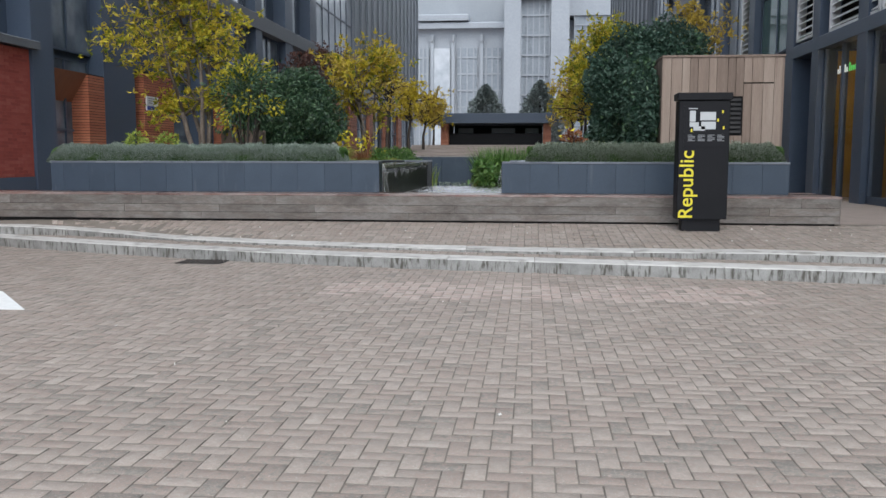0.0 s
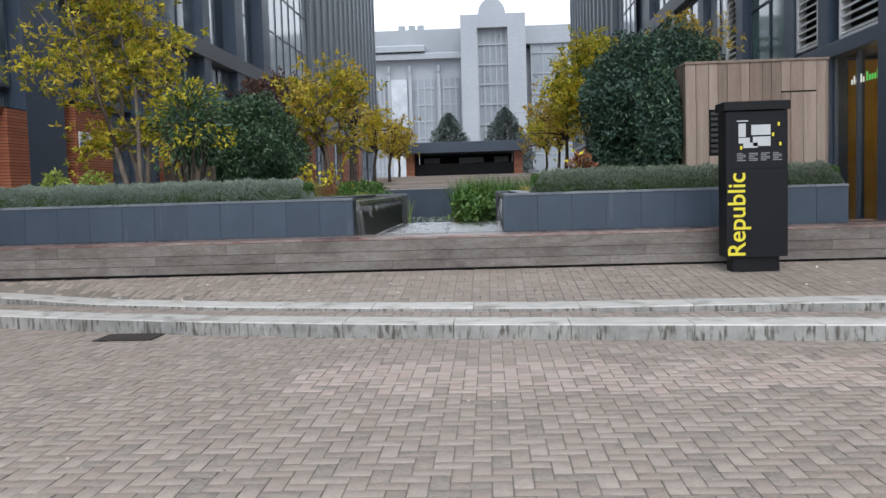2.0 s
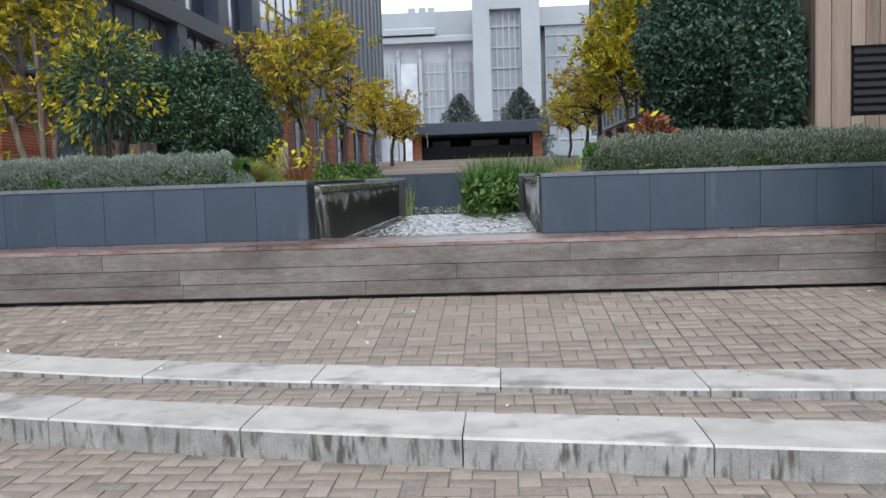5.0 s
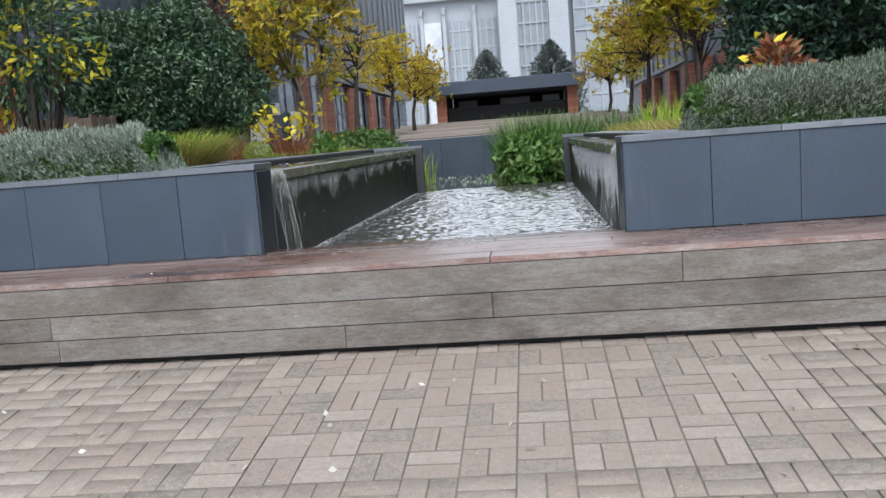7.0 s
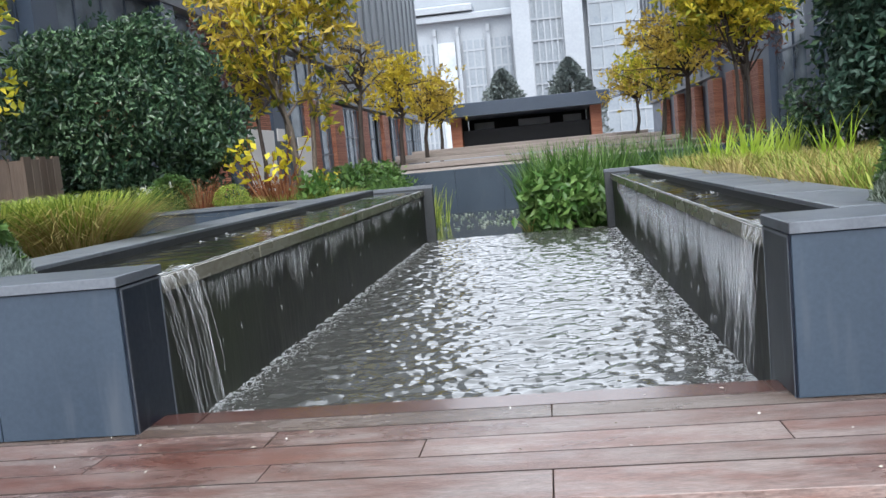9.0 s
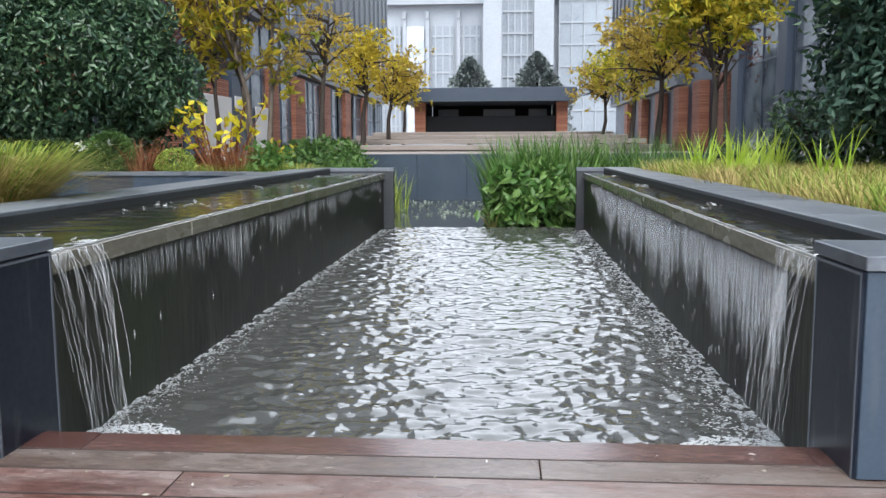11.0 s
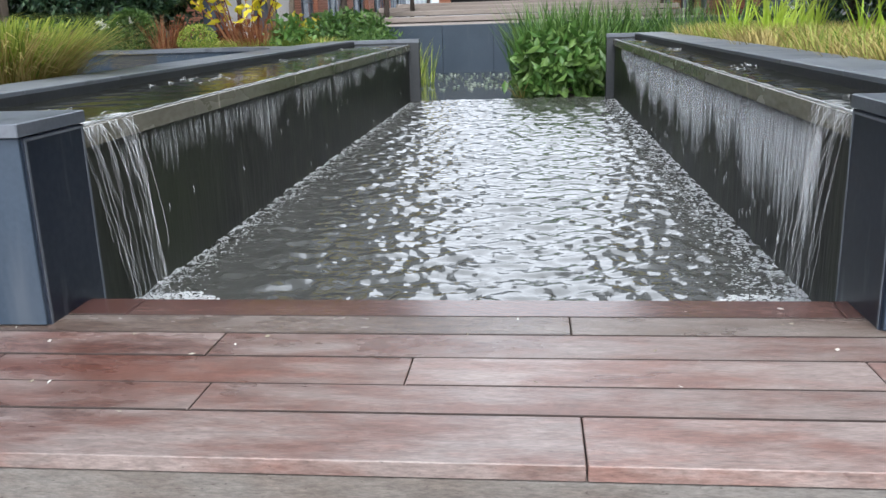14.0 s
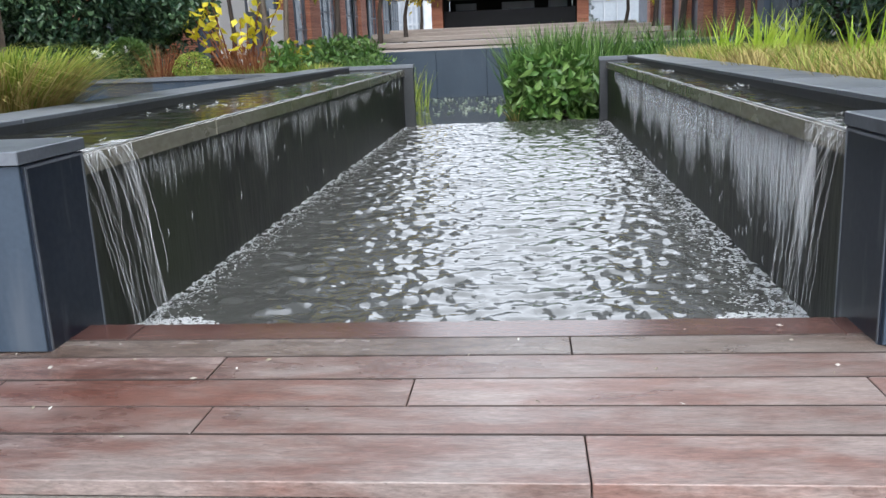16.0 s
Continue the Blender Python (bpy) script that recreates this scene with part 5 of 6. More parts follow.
def tree(name, label, base, height, crown_c, crown_r, k, mat, size, seed, stems=1, bark=None, mats=(), spread=0.25, limb_n=16, clump=0.16, first=0.35, thick=0.07):
    """A tree: tapered trunks, limbs with twigs, and leaves clustered about the twigs."""
    rs, bark = random.Random(seed), bark or M_BARK
    np.random.seed(seed)
    t = thing(name, label, "tree")
    tg, lg = Geo(), Geo()
    ends = []
    for s in range(stems):
        a = 2 * math.pi * s / stems + rs.uniform(0, 1)
        foot = Vector(base) + Vector((math.cos(a), math.sin(a), 0)) * (0.12 if stems > 1 else 0)
        top = Vector(crown_c) + Vector((math.cos(a) * crown_r[0] * spread, math.sin(a) * crown_r[1] * spread, crown_r[2] * 0.75))
        pts = []
        for q in range(7):
            u = q / 6
            pts.append(foot.lerp(top, u) + Vector((rs.uniform(-1, 1), rs.uniform(-1, 1), 0)) * 0.05 * height * 0.3 * math.sin(u * 3.1))
        r0 = thick * (1 if stems == 1 else 0.65)
        tg.tube(pts, [r0 * (1 - 0.82 * q / 6) for q in range(7)], 8)
        for m in range(limb_n // stems):
            u = first + (0.97 - first) * rs.random()
            i = min(5, int(u * 6))
            p0 = pts[i].lerp(pts[i + 1], u * 6 - i)
            a2, w = rs.uniform(0, 6.28), rs.random() ** 0.5
            goal = Vector(crown_c) + Vector((math.cos(a2) * crown_r[0] * w, math.sin(a2) * crown_r[1] * w, crown_r[2] * rs.uniform(-0.85, 0.9) * math.sqrt(max(0.05, 1 - 0.8 * w * w))))
            if goal.z < p0.z - 0.2:
                goal.z = p0.z + 0.1
            mid = p0.lerp(goal, 0.5) + Vector((rs.uniform(-1, 1), rs.uniform(-1, 1), rs.uniform(0, 1))) * 0.12
            r1 = r0 * (1 - 0.8 * u) * 0.6 + 0.006
            lg.tube([p0, mid, goal], [r1, r1 * 0.6, 0.004], 5)
            for tw in range(7):
                v = rs.uniform(0.3, 1.0)
                s0 = p0.lerp(mid, v * 2) if v < 0.5 else mid.lerp(goal, v * 2 - 1)
                e = s0 + Vector((rs.gauss(0, 1), rs.gauss(0, 1), rs.gauss(0.3, 0.7))) * 0.22 * crown_r[0] * 0.8
                lg.tube([s0, (s0 + e) / 2 + Vector((0, 0, 0.03)), e], [0.005, 0.004, 0.002], 4)
                ends += [s0.lerp(e, 0.5), e]
    part("trunk", tg, bark, t, smooth=True)
    part("branchwork", lg, bark, t, smooth=True)
    ends = np.array([tuple(e) for e in ends])
    for m, share in ((mat, 1.0 - sum(s for _, s in mats)), *mats):
        kk = int(k * share)
        whorls = kk // 6 + 1
        tip = ends[np.random.randint(len(ends), size=whorls)] + np.random.normal(scale=clump, size=(whorls, 3))
        way = np.random.normal(size=(whorls, 3)) * 0.5 + np.array([0, 0, 0.15])
        which = np.random.randint(whorls, size=kk)
        axis = np.random.normal(size=(kk, 3)) + way[which]
        axis /= np.linalg.norm(axis, axis=1, keepdims=True)
        ln = rand(0.6, 1.3, kk) * size
        p = tip[which] + axis * ln[:, None] * 0.55
        part("leaf_canopy", leaf_mesh("leaf_canopy", m, p, axis, ln, ln * rand(0.3, 0.42, kk)), m, t)
    return t


def hedge(name, label, x0, x1, y0, y1, z0, z1, k, mat, seed, wave=0.05):
    np.random.seed(seed)
    h = thing(name, label, "hedge")
    x, u, r = rand(x0, x1, k), rand(0, math.pi, k), np.random.rand(k) ** 0.35
    lumpy = np.array([1 + 0.22 * noise.noise(Vector((a * 3.1 + seed, b2 * 2, 0))) + 0.16 * noise.noise(Vector((a * 9 + seed, b2 * 5, 2))) for a, b2 in zip(x, u)])
    end = np.minimum(1, np.sqrt(np.clip(np.minimum(x - x0, x1 - x) / 0.22, 0.02, 1)))
    cy, ry, rz = (y0 + y1) / 2, (y1 - y0) / 2, z1 - z0
    cu, su = np.cos(u), np.sin(u)
    py = cy + ry * np.sign(cu) * np.abs(cu) ** 0.6 * r * lumpy
    pz = z0 + rz * su ** 0.6 * r * lumpy * end
    p = np.stack([x, py, pz], axis=1)
    axis = np.stack([np.random.normal(scale=0.55, size=k), cu * 0.9 + np.random.normal(scale=0.4, size=k), su * 0.9 + 0.5 + np.random.normal(scale=0.3, size=k)], axis=1)
    part("foliage", leaf_mesh("foliage", mat, p, axis, rand(0.022, 0.055, k), rand(0.0045, 0.0085, k), 0.1), mat, h)
    k2 = k // 4
    x, u = rand(x0 + 0.05, x1 - 0.05, k2), rand(0, math.pi, k2)
    p = np.stack([x, cy + ry * 0.75 * np.cos(u), z0 + rz * 0.75 * np.sin(u) ** 0.7], axis=1)
    part("inner_foliage", leaf_mesh("inner_foliage", M_BOX, p, np.random.normal(size=(k2, 3)), 0.11, 0.05), M_BOX, h)
    return h


hedge("lavender_hedge", "low silvery lavender hedge along a slate planter", -9.14, -3.42, 13.97, 14.5, 1.27, 1.61, 170000, M_LAVENDER, 21)
hedge("clipped_hedge", "grey-green clipped hedge along a slate planter", -0.14, 4.38, 13.97, 14.47, 1.27, 1.635, 160000, M_HEDGE, 23)

bush("evergreen_shrub", "large dark glossy evergreen shrub", (-6.75, 22.05, 2.45), (1.5, 1.35, 1.42), 36000, M_EVERGREEN, 0.10, 31, 0.6, extra=(M_IVY, 2500, 0.10), lump=0.26)
bush("mixed_shrub", "open green shrub turning yellow with autumn leaves", (-6.72, 18.2, 2.75), (0.74, 0.65, 0.85), 2200, M_EVERGREEN, 0.10, 32, 0.25, extra=(M_OLIVE_LEAF, 1300, 0.12), lump=0.6)
bush("ivy_shrub", "dense blue-green leafy shrub beside timber enclosure", (2.78, 19.6, 2.85), (1.55, 1.2, 1.62), 36000, M_IVY, 0.11, 33, 0.58, extra=(M_EVERGREEN, 2500, 0.10), lump=0.32)
bush("ivy_shrub", "narrow blue-green leafy shrub against timber enclosure", (2.1, 15.8, 2.3), (0.34, 0.62, 1.15), 11000, M_IVY, 0.085, 34, 0.65, extra=(M_EVERGREEN, 1500, 0.09), lump=0.25)
bush("low_shrub", "low dark green shrub in the bed", (1.95, 21.0, 1.6), (0.7, 0.6, 0.55), 2500, M_EVERGREEN, 0.09, 35, 0.5)
bush("box_ball", "clipped round box ball", (-5.78, 21.08, 1.47), (0.28, 0.24, 0.27), 3200, M_BOX, 0.035, 36, 0.75, stems=False, lump=0.05)
bush("box_ball", "small bright green clipped box ball", (-5.05, 21.1, 1.36), (0.23, 0.2, 0.2), 1600, M_GRASS, 0.035, 37, 0.75, stems=False, lump=0.05)
bush("fern_mound", "low green fern mound", (-4.4, 25.6, 1.35), (0.8, 0.8, 0.35), 1800, M_REED, 0.12, 38, 0.4, stems=False)
bush("flowering_shrub", "small rusty shrub with yellow leaves behind hedge", (0.78, 15.5, 1.58), (0.28, 0.25, 0.36), 500, M_RUST, 0.10, 39, 0.2, extra=(M_BRIGHT_YELLOW, 60, 0.12), lump=0.3)
bush("lime_shrub", "small lime green shrub in the bed", (-8.1, 15.5, 1.62), (0.28, 0.25, 0.3), 600, M_GRASS, 0.07, 40, 0.3, stems=False)
bush("lime_shrub", "small lime green shrub in the bed", (-7.45, 15.6, 1.62), (0.3, 0.25, 0.27), 600, M_GRASS, 0.07, 41, 0.3, stems=False)

tree("autumn_tree", "multi-stemmed tree with thinning yellow autumn leaves", (-7.95, 18.75, 1.15), 6.5, (-8.6, 18.8, 4.0), (1.85, 1.4, 2.8), 10500, M_OLIVE_LEAF, 0.13, 51, 4, mats=((M_YELLOW_LEAF, 0.3), (M_LIME_LEAF, 0.35)), spread=0.45, limb_n=44, first=0.15, clump=0.13, thick=0.1)
tree("yellow_tree", "small multi-stemmed tree in golden autumn leaf", (-4.75, 23.4, 1.15), 3.6, (-4.85, 23.4, 3.45), (1.4, 1.1, 1.25), 4600, M_YELLOW_LEAF, 0.14, 52, 3, mats=((M_LIME_LEAF, 0.28), (M_GOLD_LEAF, 0.2)), spread=0.4, limb_n=30, clump=0.14)
tree("olive_tree", "broad tree with olive and yellow autumn leaves", (2.4, 27.5, 1.15), 4.8, (2.15, 27.6, 4.1), (1.35, 1.2, 1.9), 8500, M_OLIVE_LEAF, 0.16, 53, 2, mats=((M_YELLOW_LEAF, 0.3), (M_LIME_LEAF, 0.3)), limb_n=30, bark=M_DARKBARK, clump=0.17)
for k, (x, y, r, m, seed) in enumerate(((-5.45, 30.0, 1.0, M_GOLD_LEAF, 61), (-5.3, 34.5, 1.1, M_YELLOW_LEAF, 62), (-5.25, 39.0, 1.2, M_GOLD_LEAF, 63), (-5.4, 44.0, 1.3, M_YELLOW_LEAF, 64), (1.75, 31.0, 1.25, M_GOLD_LEAF, 65), (1.85, 36.0, 1.3, M_OLIVE_LEAF, 66), (1.75, 42.0, 1.3, M_GOLD_LEAF, 67))):
    dens = 500 if seed == 61 else 1900
    tagged(tree("avenue_tree", "slim pollarded avenue tree with thin golden leaves", (x, y, 0.4), 4, (x + 0.1, y, 3.6), (r, r, 0.95), dens, m, 0.15, seed, 1, bark=M_DARKBARK, limb_n=26, first=0.62, clump=0.15, thick=0.10), group="avenue trees along the pond")
for x, y, seed in ((-7.7, 30.0, 71), (-9.2, 33.0, 72), (3.6, 33.5, 73)):
    tree("bare_tree", "bare tree with fine reddish twigs", (x, y, 0.2), 5, (x, y, 4.5), (1.3, 1.2, 1.0), 2200, M_REDTWIG, 0.13, seed, 1, bark=M_DARKBARK, limb_n=40, first=0.5)
tree("yellow_tree", "tree top in golden autumn leaf behind enclosure", (4.9, 25.0, 0.3), 5, (4.7, 25.0, 4.9), (1.3, 1.1, 1.0), 2500, M_GOLD_LEAF, 0.15, 74, 1, limb_n=26)


def tuft(name, label, spots, mat, h, w, seed, bend=0.5, category="grass", out=0.6, kind=""):
    """Grass: blades from several roots that lean outwards. spots: x, y, z, radius, number."""
    np.random.seed(seed)
    roots, leans, hs = [], [], []
    for x, y, z, r, k in spots:
        a, q = rand(0, 2 * math.pi, k), np.sqrt(np.random.rand(k))
        roots.append(np.stack([x + r * q * np.cos(a), y + r * q * np.sin(a), np.full(k, z)], axis=1))
        leans.append(np.stack([np.cos(a) * (0.25 + q) * out + np.random.normal(scale=0.2, size=k), np.sin(a) * (0.25 + q) * out + np.random.normal(scale=0.2, size=k), np.zeros(k)], axis=1))
        hs.append(rand(0.55, 1.15, k) * h)
    root, lean, hh = np.concatenate(roots), np.concatenate(leans), np.concatenate(hs)
    return tagged(part(name, blade_mesh(name, mat, root, lean, hh, rand(0.6, 1.2, len(root)) * w, bend), mat), label, category, "", kind)


tuft("ornamental_grass", "arching green and straw ornamental grass clump", [(-4.3, 16.3, 1.12, 0.28, 2200), (-4.9, 16.45, 1.12, 0.3, 1500), (-4.6, 16.0, 1.12, 0.2, 700)], M_GRASS, 0.8, 0.012, 81, 1.0, out=0.42)
tuft("ornamental_grass", "arching straw ornamental grass clump", [(-4.25, 16.2, 1.12, 0.3, 1300), (-5.0, 16.4, 1.15, 0.3, 600)], M_STRAW, 0.75, 0.008, 82, 1.2, out=0.5)
tuft("silver_grass", "soft silver-green clump behind grass", [(-5.2, 17.1, 1.15, 0.35, 1600)], M_LAVENDER, 0.5, 0.008, 83, 0.4)
tuft("rusty_grass", "rust-brown withered perennial stems", [(-5.42, 21.1, 1.18, 0.13, 260), (-4.5, 21.5, 1.18, 0.2, 220)], M_RUST, 0.5, 0.012, 84, 0.3)
rs = random.Random(5)
tuft("bed_grass", "mixed green bed grass beside the weir", [(rs.uniform(-6.2, -3.75), rs.uniform(21.3, 22.0), 1.18, 0.18, 90) for k in range(30)], M_GRASS, 0.24, 0.012, 85, 0.5, kind="stuff")
tuft("bed_straw", "withered straw grass beside the weir", [(rs.uniform(-6.2, -3.75), rs.uniform(21.2, 22.0), 1.18, 0.18, 60) for k in range(26)], M_STRAW, 0.25, 0.010, 86, 0.6, kind="stuff")
tuft("bed_grass", "mixed green planting behind the weir", [(rs.uniform(-5.4, -3.6), rs.uniform(22.0, 25.0), 0.9, 0.2, 90) for k in range(26)], M_REED, 0.55, 0.016, 87, 0.4, kind="stuff")
tuft("straw_grass_bed", "straw-coloured meadow grass filling the bed", [(rs.uniform(0.16, 2.3), rs.uniform(14.9, 22.3), 1.18, 0.22, 130) for k in range(95)], M_STRAW, 0.29, 0.010, 88, 0.55, kind="stuff")
tuft("green_grass_bed", "yellow-green grass mixed through the bed", [(rs.uniform(0.16, 2.3), rs.uniform(14.9, 22.3), 1.18, 0.2, 70) for k in range(60)], M_GRASS, 0.30, 0.012, 89, 0.5, kind="stuff")
for k, (x, y, nb) in enumerate(((0.75, 20.0, 55), (1.2, 20.6, 50), (0.55, 20.7, 40), (1.55, 17.9, 34), (1.1, 18.7, 24), (2.2, 19.2, 24))):
    clump = thing("iris_clump", "upright bright lime-green iris blades", "plant", group="iris clumps in the bed")
    for q in range(nb):
        rr = random.Random(1000 * k + q)
        a, d = rr.uniform(0, 6.28), 0.13 * math.sqrt(rr.random())
        tuft("blade", "", [(x + d * math.cos(a), y + d * math.sin(a), 1.18, 0.02, 1)], M_IRIS, 0.6, 0.03, 500 + 60 * k + q, 0.3, "", 0.6).parent = clump
reeds = [(rs.uniform(-1.55, 1.0), rs.uniform(22.9, 26.2), 0.48, 0.22, 60) for k in range(40)]
bed = thing("pond_reeds", "tall green reeds standing in the pond", "reeds")
for k, spot in enumerate(reeds):
    tagged(tuft("reed_clump", "", [spot], M_REED, 1.25, 0.036, 140 + k, 0.25, "", 0.55), kind="stuff").parent = bed
tuft("pond_reeds", "sparse reeds at the far side of the pond", [(rs.uniform(-4.2, -2.95), rs.uniform(23.0, 26.5), 0.48, 0.16, 16) for k in range(18)], M_GRASS, 0.75, 0.022, 102, 0.25, "reeds", 0.4)
bush("marginal_plant", "broad-leaved green marginal plant at the water edge", (-1.08, 22.6, 0.85), (0.58, 0.5, 0.52), 1300, M_REED, 0.2, 103, 0.4, category="plant", floor=0.55)
tuft("dead_reed", "pale dead reed stalks bent over the water", [(-1.55, 22.6, 0.55, 0.12, 30)], M_STRAW, 0.4, 0.016, 104, 1.0, "reeds", 1.0)
np.random.seed(105)
k = 260
p = np.stack([rand(-3.6, -1.2, k), rand(24.0, 27.6, k), np.full(k, WATER - 0.048)], axis=1)
ax = np.random.normal(size=(k, 3)) * np.array([1, 1, 0.05])
tagged(part("pond_weed", leaf_mesh("pond_weed", M_LAVENDER, p, ax, 0.06, 0.035, 0.02), M_LAVENDER), "pale floating leaves on the pond", "pond weed", "", "stuff")

# shrub with large yellow leaves on thin stems
ys = thing("yellow_leaf_shrub", "thin-stemmed shrub with large bright yellow leaves", "shrub")
g, tips = Geo(), []
rs = random.Random(17)
for k in range(16):
    a = rs.uniform(0, 6.28)
    s = Vector((-4.72 + 0.1 * math.cos(a), 21.75 + 0.1 * math.sin(a), 1.15))
    e = s + Vector((math.cos(a) * rs.uniform(0.15, 0.5), math.sin(a) * rs.uniform(0.1, 0.4), rs.uniform(0.5, 0.95)))
    mid = s.lerp(e, 0.5) + Vector((0, 0, 0.08))
    g.tube([s, mid, e], [0.011, 0.008, 0.004], 5)
    tips += [mid.lerp(e, u) for u in (0.2, 0.45, 0.6, 0.8, 0.9, 1.0)]
part("branchwork", g, M_RUST, ys)
np.random.seed(18)
tp = np.array([tuple(t) for t in tips])
tp = tp + np.random.normal(scale=0.035, size=tp.shape)
part("leaf_canopy", leaf_mesh("leaf_canopy", M_BRIGHT_YELLOW, tp, np.random.normal(size=tp.shape) + np.array([0, -0.2, -0.5]), rand(0.10, 0.18, len(tp)), rand(0.06, 0.09, len(tp)), 0.1), M_BRIGHT_YELLOW, ys)

# low perennials among the bed grasses
np.random.seed(130)
for k, (x, y, r, m, nl, sz) in enumerate(((-6.15, 21.3, 0.3, M_REED, 260, 0.13), (-4.15, 21.5, 0.3, M_REED, 240, 0.12), (-3.95, 22.6, 0.35, M_BOX, 320, 0.1), (-5.0, 22.3, 0.35, M_RUST, 260, 0.1), (-4.35, 22.9, 0.3, M_LIME_LEAF, 200, 0.11), (-6.5, 20.6, 0.3, M_BOX, 260, 0.11), (-5.9, 17.3, 0.35, M_BOX, 300, 0.1), (1.3, 22.4, 0.4, M_EVERGREEN, 500, 0.09), (2.4, 20.2, 0.45, M_BOX, 700, 0.08), (3.2, 16.0, 0.4, M_BOX, 400, 0.09))):
    bush("perennial", "low leafy perennial in the planting bed", (x, y, 1.36), (r, r, 0.26), nl, m, sz, 131 + k, 0.2, stems=False, category="plant", lump=0.5)
fl = thing("white_flower", "small white flower heads among perennials", "flower")
g = Geo()
for k in range(7):
    x, y = -6.05 + 0.05 * k * (1 if k % 2 else -0.6), 20.95 + 0.03 * k
    g.tube([(x, y, 1.2), (x + 0.02, y, 1.55 + 0.02 * (k % 3))], [0.004, 0.003], 4)
part("branchwork", g, M_REED, fl)
fp = np.array([(-6.05 + 0.05 * k * (1 if k % 2 else -0.6) + 0.02, 20.95 + 0.03 * k, 1.56 + 0.02 * (k % 3)) for k in range(7)]).repeat(6, axis=0)
tagged(part("petal_cluster", leaf_mesh("petal_cluster", M_WHITE, fp + np.random.normal(scale=0.015, size=fp.shape), np.random.normal(size=fp.shape), 0.05, 0.035), M_WHITE, fl), kind="stuff")

# conifers before the far building
for x, z, r, s in ((-3.8, 7.3, 2.25, 1), (0.65, 7.6, 2.35, 2)):
    cf = thing("dark_conifer", "broad dark evergreen tree far behind the pavilion", "tree")
    part("trunk", Geo().tube([(x, 70, 0.2), (x, 70, 4), (x, 70, z - 0.4)], [0.2, 0.14, 0.03], 7), M_DARKBARK, cf)
    rs2 = np.random.RandomState(s)
    k = 5000
    h = rs2.rand(k) ** 0.8
    a = rs2.rand(k) * 6.283
    rad = r * (1 - h ** 1.7) ** 0.75 * (0.55 + 0.45 * np.sqrt(rs2.rand(k))) * (0.72 + 0.2 * np.sin(a * 5 + h * 23) + 0.3 * np.sin(a * 11 - h * 37) ** 2)
    p = np.stack([x + rad * np.cos(a), 70 + rad * np.sin(a), 1.8 + h * (z - 1.8)], axis=1)
    ax = np.stack([np.cos(a), np.sin(a), rs2.normal(scale=0.6, size=k) + 0.3], axis=1)
    np.random.seed(s)
    part("crown", leaf_mesh("crown", M_CONIFER, p, ax, 0.34, 0.16), M_CONIFER, cf)

# timber compost box, notice boards
cb = thing("timber_box", "low weathered plank box behind the shrubs", "box")
part("core", Geo().box(-8.0, -7.1, 20.24, 20.9, 1.15, 2.05), M_VOID, cb)
for k in range(6):
    part("plank", Geo().box(-8.02 + 0.155 * k, -7.87 + 0.155 * k, 20.2, 20.235, 1.15, 2.1 - 0.03 * (k % 3), 0.003), M_CRATE, cb)
for k in range(5):
    part("plank", Geo().box(-7.098, -7.06, 20.2 + 0.145 * k, 20.34 + 0.145 * k, 1.15, 2.08 - 0.03 * (k % 2), 0.003), M_CRATE, cb)
nb = thing("notice_board", "white and blue notice board on a brick pier", "sign")
part("board", Geo().box(FACE_L + 0.002, FACE_L + 0.04, 24.5, 25.35, 2.83, 3.27, 0.005), M_WHITE, nb)
part("band", Geo().box(FACE_L + 0.041, FACE_L + 0.045, 24.52, 25.33, 2.85, 2.97), plain("blue_print", (0.03, 0.06, 0.30), 0.5), nb, "blue printed band")
for k in range(3):
    part("text_bar", Geo().box(FACE_L + 0.041, FACE_L + 0.044, 24.62, 25.2 - 0.15 * k, 3.19 - 0.07 * k, 3.215 - 0.07 * k), M_GREYINK, nb)
for y0, y1, z0, z1 in ((41.7, 44.7, 1.0, 3.4), (45.2, 46.2, 3.0, 3.5), (48.0, 50.2, 1.0, 3.2)):
    pb = thing("poster_board", "plain white poster board fixed to dark facade", "board")
    part("board", Geo().box(FACE_L + 0.01, FACE_L + 0.06, y0, y1, z0, z1, 0.01), M_WHITE, pb)

# fallen leaves and pale litter on the paving
np.random.seed(120)
k = 230
x, y = rand(-6, 5, k), np.concatenate([rand(3, 13.1, 130), rand(11.4, 13.15, 100)])
z = np.array([LOW if b2 < low_kerb(a) else TREAD if b2 < up_kerb(a) else up_z(b2, a) for a, b2 in zip(x, y)]) + 0.011
ax = np.random.normal(size=(k, 3)) * np.array([1, 1, 0.03])
M_LITTER = foliage("pale_litter", [(0.20, 0.17, 0.11), (0.42, 0.39, 0.33), (0.62, 0.61, 0.57)], 0.7, 0.1)
tagged(part("fallen_leaves", leaf_mesh("fallen_leaves", M_LITTER, np.stack([x, y, z], axis=1), ax, np.concatenate([rand(0.012, 0.04, 130), rand(0.015, 0.06, 100)]), np.concatenate([rand(0.008, 0.024, 130), rand(0.01, 0.04, 100)]), 0.02), M_LITTER), "pale fallen leaves and litter scattered on paving", "litter", "", "stuff")

k = 60
deck_at = np.stack([rand(-4.5, 1.5, k), rand(13.3, 14.1, k), np.full(k, BENCH_T + 0.006)], axis=1)
ax = np.random.normal(size=(k, 3)) * np.array([1, 1, 0.03])
tagged(part("fallen_leaves", leaf_mesh("fallen_leaves", M_LITTER, deck_at, ax, rand(0.006, 0.022, k), rand(0.004, 0.009, k), 0.02), M_LITTER), "tiny pale leaf flecks on the bench boards", "litter", "", "stuff")

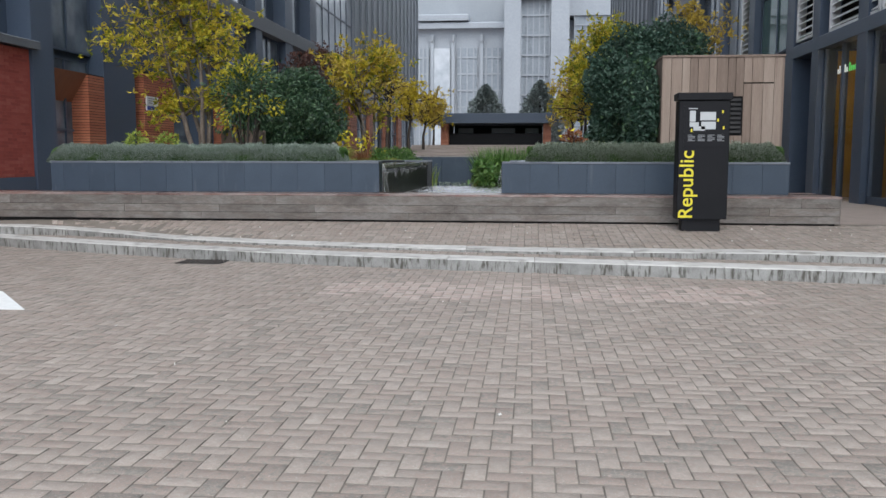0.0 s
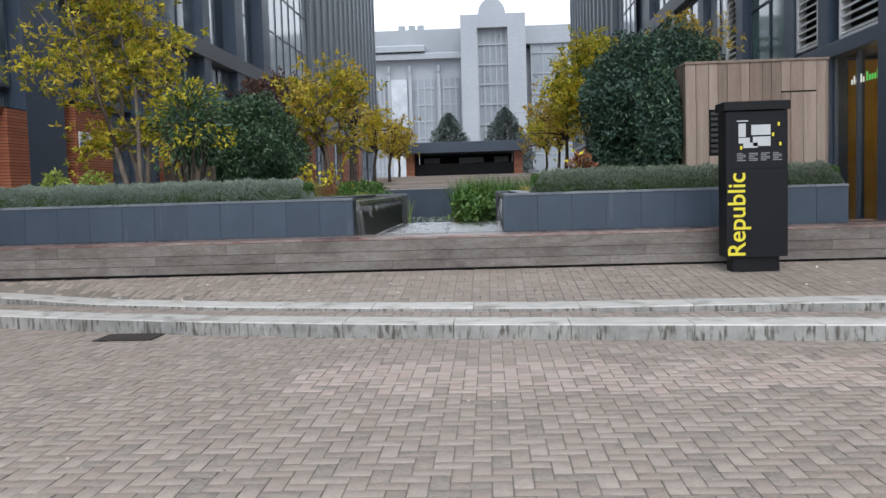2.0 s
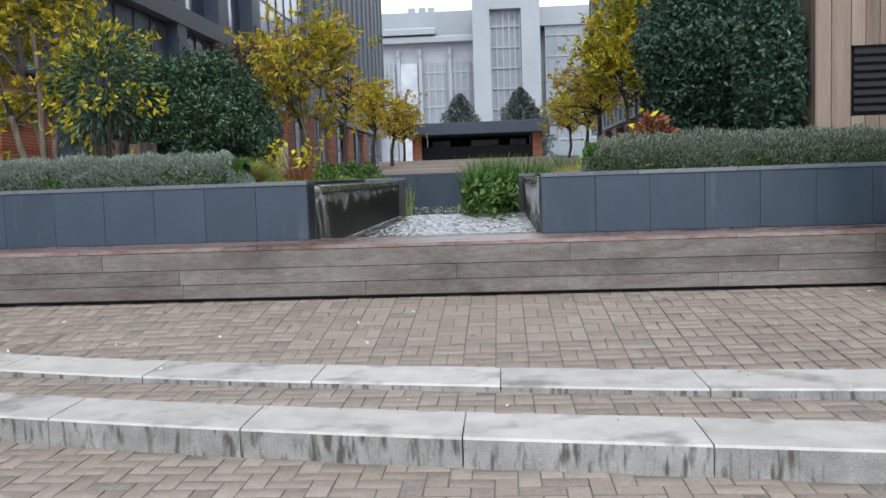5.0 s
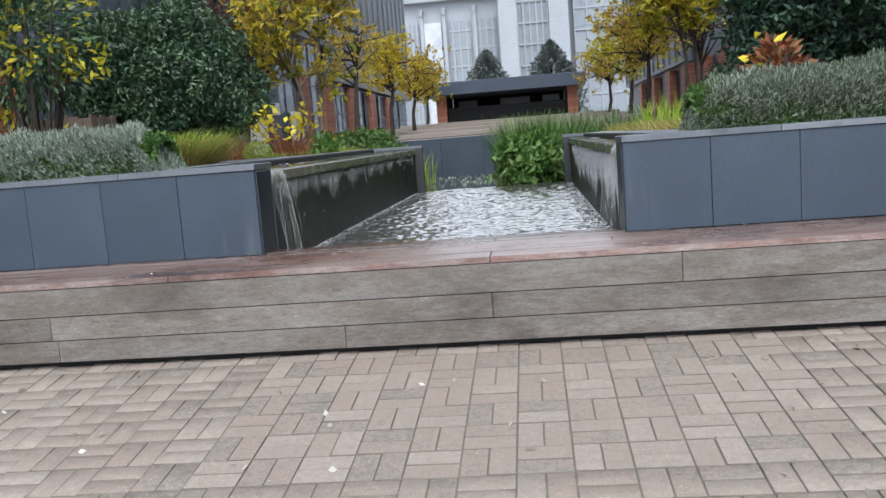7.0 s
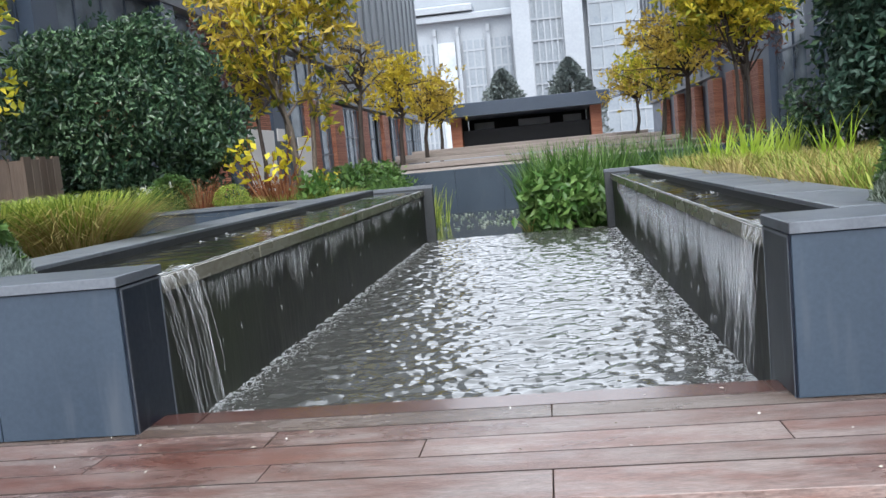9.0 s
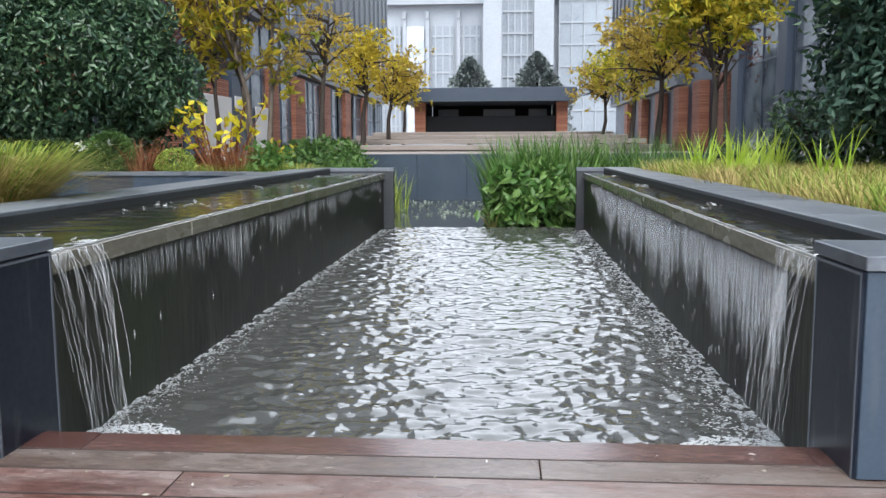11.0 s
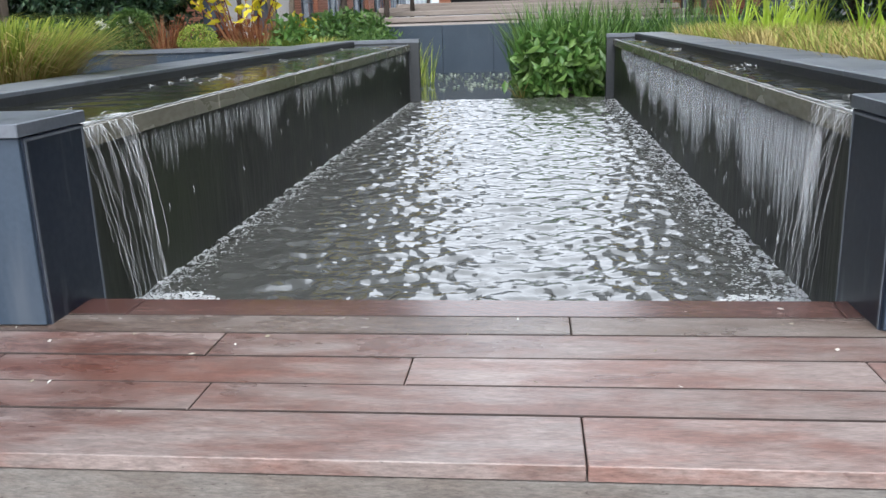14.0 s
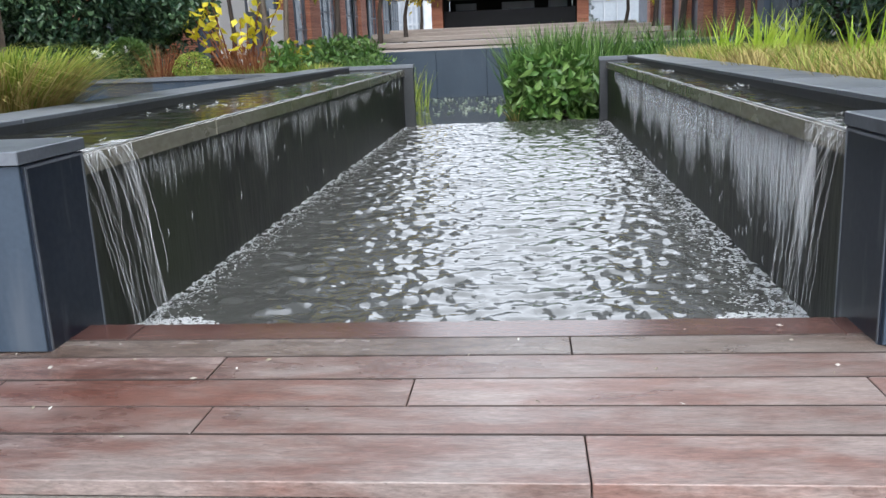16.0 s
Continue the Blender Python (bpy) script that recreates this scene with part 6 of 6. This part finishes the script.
# ---- brick paving: herringbone on the lower square, basketweave above the kerbs ----
UNIT, GAP, HB = 0.109, 0.0052, 0.034


def paver(long_x):
    a, c = (2 * UNIT - GAP) / 2, (UNIT - GAP) / 2
    hx, hy = (a, c) if long_x else (c, a)
    q = 0.0018
    v = [(-hx, -hy, -HB), (hx, -hy, -HB), (hx, hy, -HB), (-hx, hy, -HB), (-hx, -hy, -q), (hx, -hy, -q), (hx, hy, -q), (-hx, hy, -q),
         (-hx + q, -hy + q, 0), (hx - q, -hy + q, 0), (hx - q, hy - q, 0), (-hx + q, hy - q, 0)]
    f = [(8, 9, 10, 11)] + [(r + i, r + (i + 1) % 4, r + 4 + (i + 1) % 4, r + 4 + i) for r in (0, 4) for i in range(4)]
    return v, f


PV = {b2: paver(b2) for b2 in (True, False)}
paving = thing("pavement", "pinkish-grey clay pavers in herringbone and basketweave, worn and damp", "pavement", "structure")
PM = {(b2, fresh): Geo().add(*PV[b2]).mesh("brick", M_PAVER_NEW if fresh else M_PAVER) for b2 in (True, False) for fresh in (True, False)}
for me in PM.values():
    me.materials.append(M_JOINT)
    for face in me.polygons[1:]:
        face.material_index = 1
fields = {fresh: ([], [], [0]) for fresh in (True, False)}
arr = {b2: (np.array(PV[b2][0]), np.array(PV[b2][1])) for b2 in (True, False)}
rng = random.Random(77)
X0, Y0 = -1.21, -3.41


def laid():
    """Centres and directions of all pavers, level by level."""
    for i in range(-108, 92):
        for j in range(0, 154):
            d = (i - j) % 4
            if d == 0:
                yield X0 + UNIT * (i + 1), Y0 + UNIT * (j + 0.5), True, 0
            elif d == 3:
                yield X0 + UNIT * (i + 0.5), Y0 + UNIT * (j + 1), False, 0
            if i % 2 == 0 and j % 2 == 0 and j > 100:
                across = (i // 2 + j // 2) % 2 == 0
                for half in (-0.5, 0.5):
                    yield (X0 + UNIT * (i + 1 + (0 if across else half)), Y0 + UNIT * (j + 1 + (half if across else 0)), across, 1)


for x, y, lx, bond in laid():
    lk, uk = low_kerb(x), up_kerb(x)
    if bond == 0 and y < lk + 0.03:
        z, level = LOW, 0
    elif bond == 1 and lk + 0.29 < y < uk + 0.03:
        z, level = TREAD, 1
    elif bond == 1 and uk + 0.31 < y < 13.3:
        z, level = up_z(y, x), 2
    else:
        continue
    cut = (-99, lk + LOW_DEPTH - 0.012, uk + UP_DEPTH - 0.03)[level]
    if y + (UNIT / 2 if lx else UNIT) < cut + 0.012:
        continue
    zz = z + rng.uniform(-0.0015, 0.0025) - (0.001 if level < 2 and y > (lk if level == 0 else uk) - 0.1 else 0)
    fresh = level == 0 and 7.55 < y < 8.75 and -2.4 < x < 2.6 and rng.random() < 0.72
    near = (level == 2 and -2.5 < x < 0.0 and 11.9 < y) or (level == 0 and -1.6 < x < 0.0 and 8.0 < y < 9.7)
    if near and y - (UNIT / 2 if lx else UNIT) > cut:
        ob = part("brick", PM[lx, fresh], None, paving)
        ob.matrix_basis = Matrix.Translation((x, y, zz)) @ Matrix.Rotation((math.atan(up_slope(x)) if level == 2 else 0) + rng.uniform(-0.006, 0.006), 4, "X") @ Matrix.Rotation(rng.uniform(-0.008, 0.008), 4, "Y")
    else:
        v, f = arr[lx]
        w = v + np.array([x, y, zz])
        w[:, 1] = np.maximum(w[:, 1], cut)
        w[:, 2] += v[:, 0] * rng.uniform(-0.01, 0.01) + v[:, 1] * ((up_slope(x) if level == 2 else 0) + rng.uniform(-0.01, 0.01))
        verts_f, faces_f, count_f = fields[fresh]
        verts_f.append(w)
        faces_f.append(f + count_f[0])
        count_f[0] += 12
for fresh, mat, label in ((False, M_PAVER_FIELD, "many alike clay pavers"), (True, M_PAVER_NEW_FIELD, "band of newer pale pink pavers")):
    verts_f, faces_f, count_f = fields[fresh]
    field = part("brick_field", raw_mesh("brick_field", mat, np.concatenate(verts_f), np.concatenate(faces_f)), mat, paving)
    field.data.materials.append(M_JOINT)
    field.data.polygons.foreach_set("material_index", [0 if k % 9 == 0 else 1 for k in range(len(field.data.polygons))])
    tagged(field, label, kind="stuff")
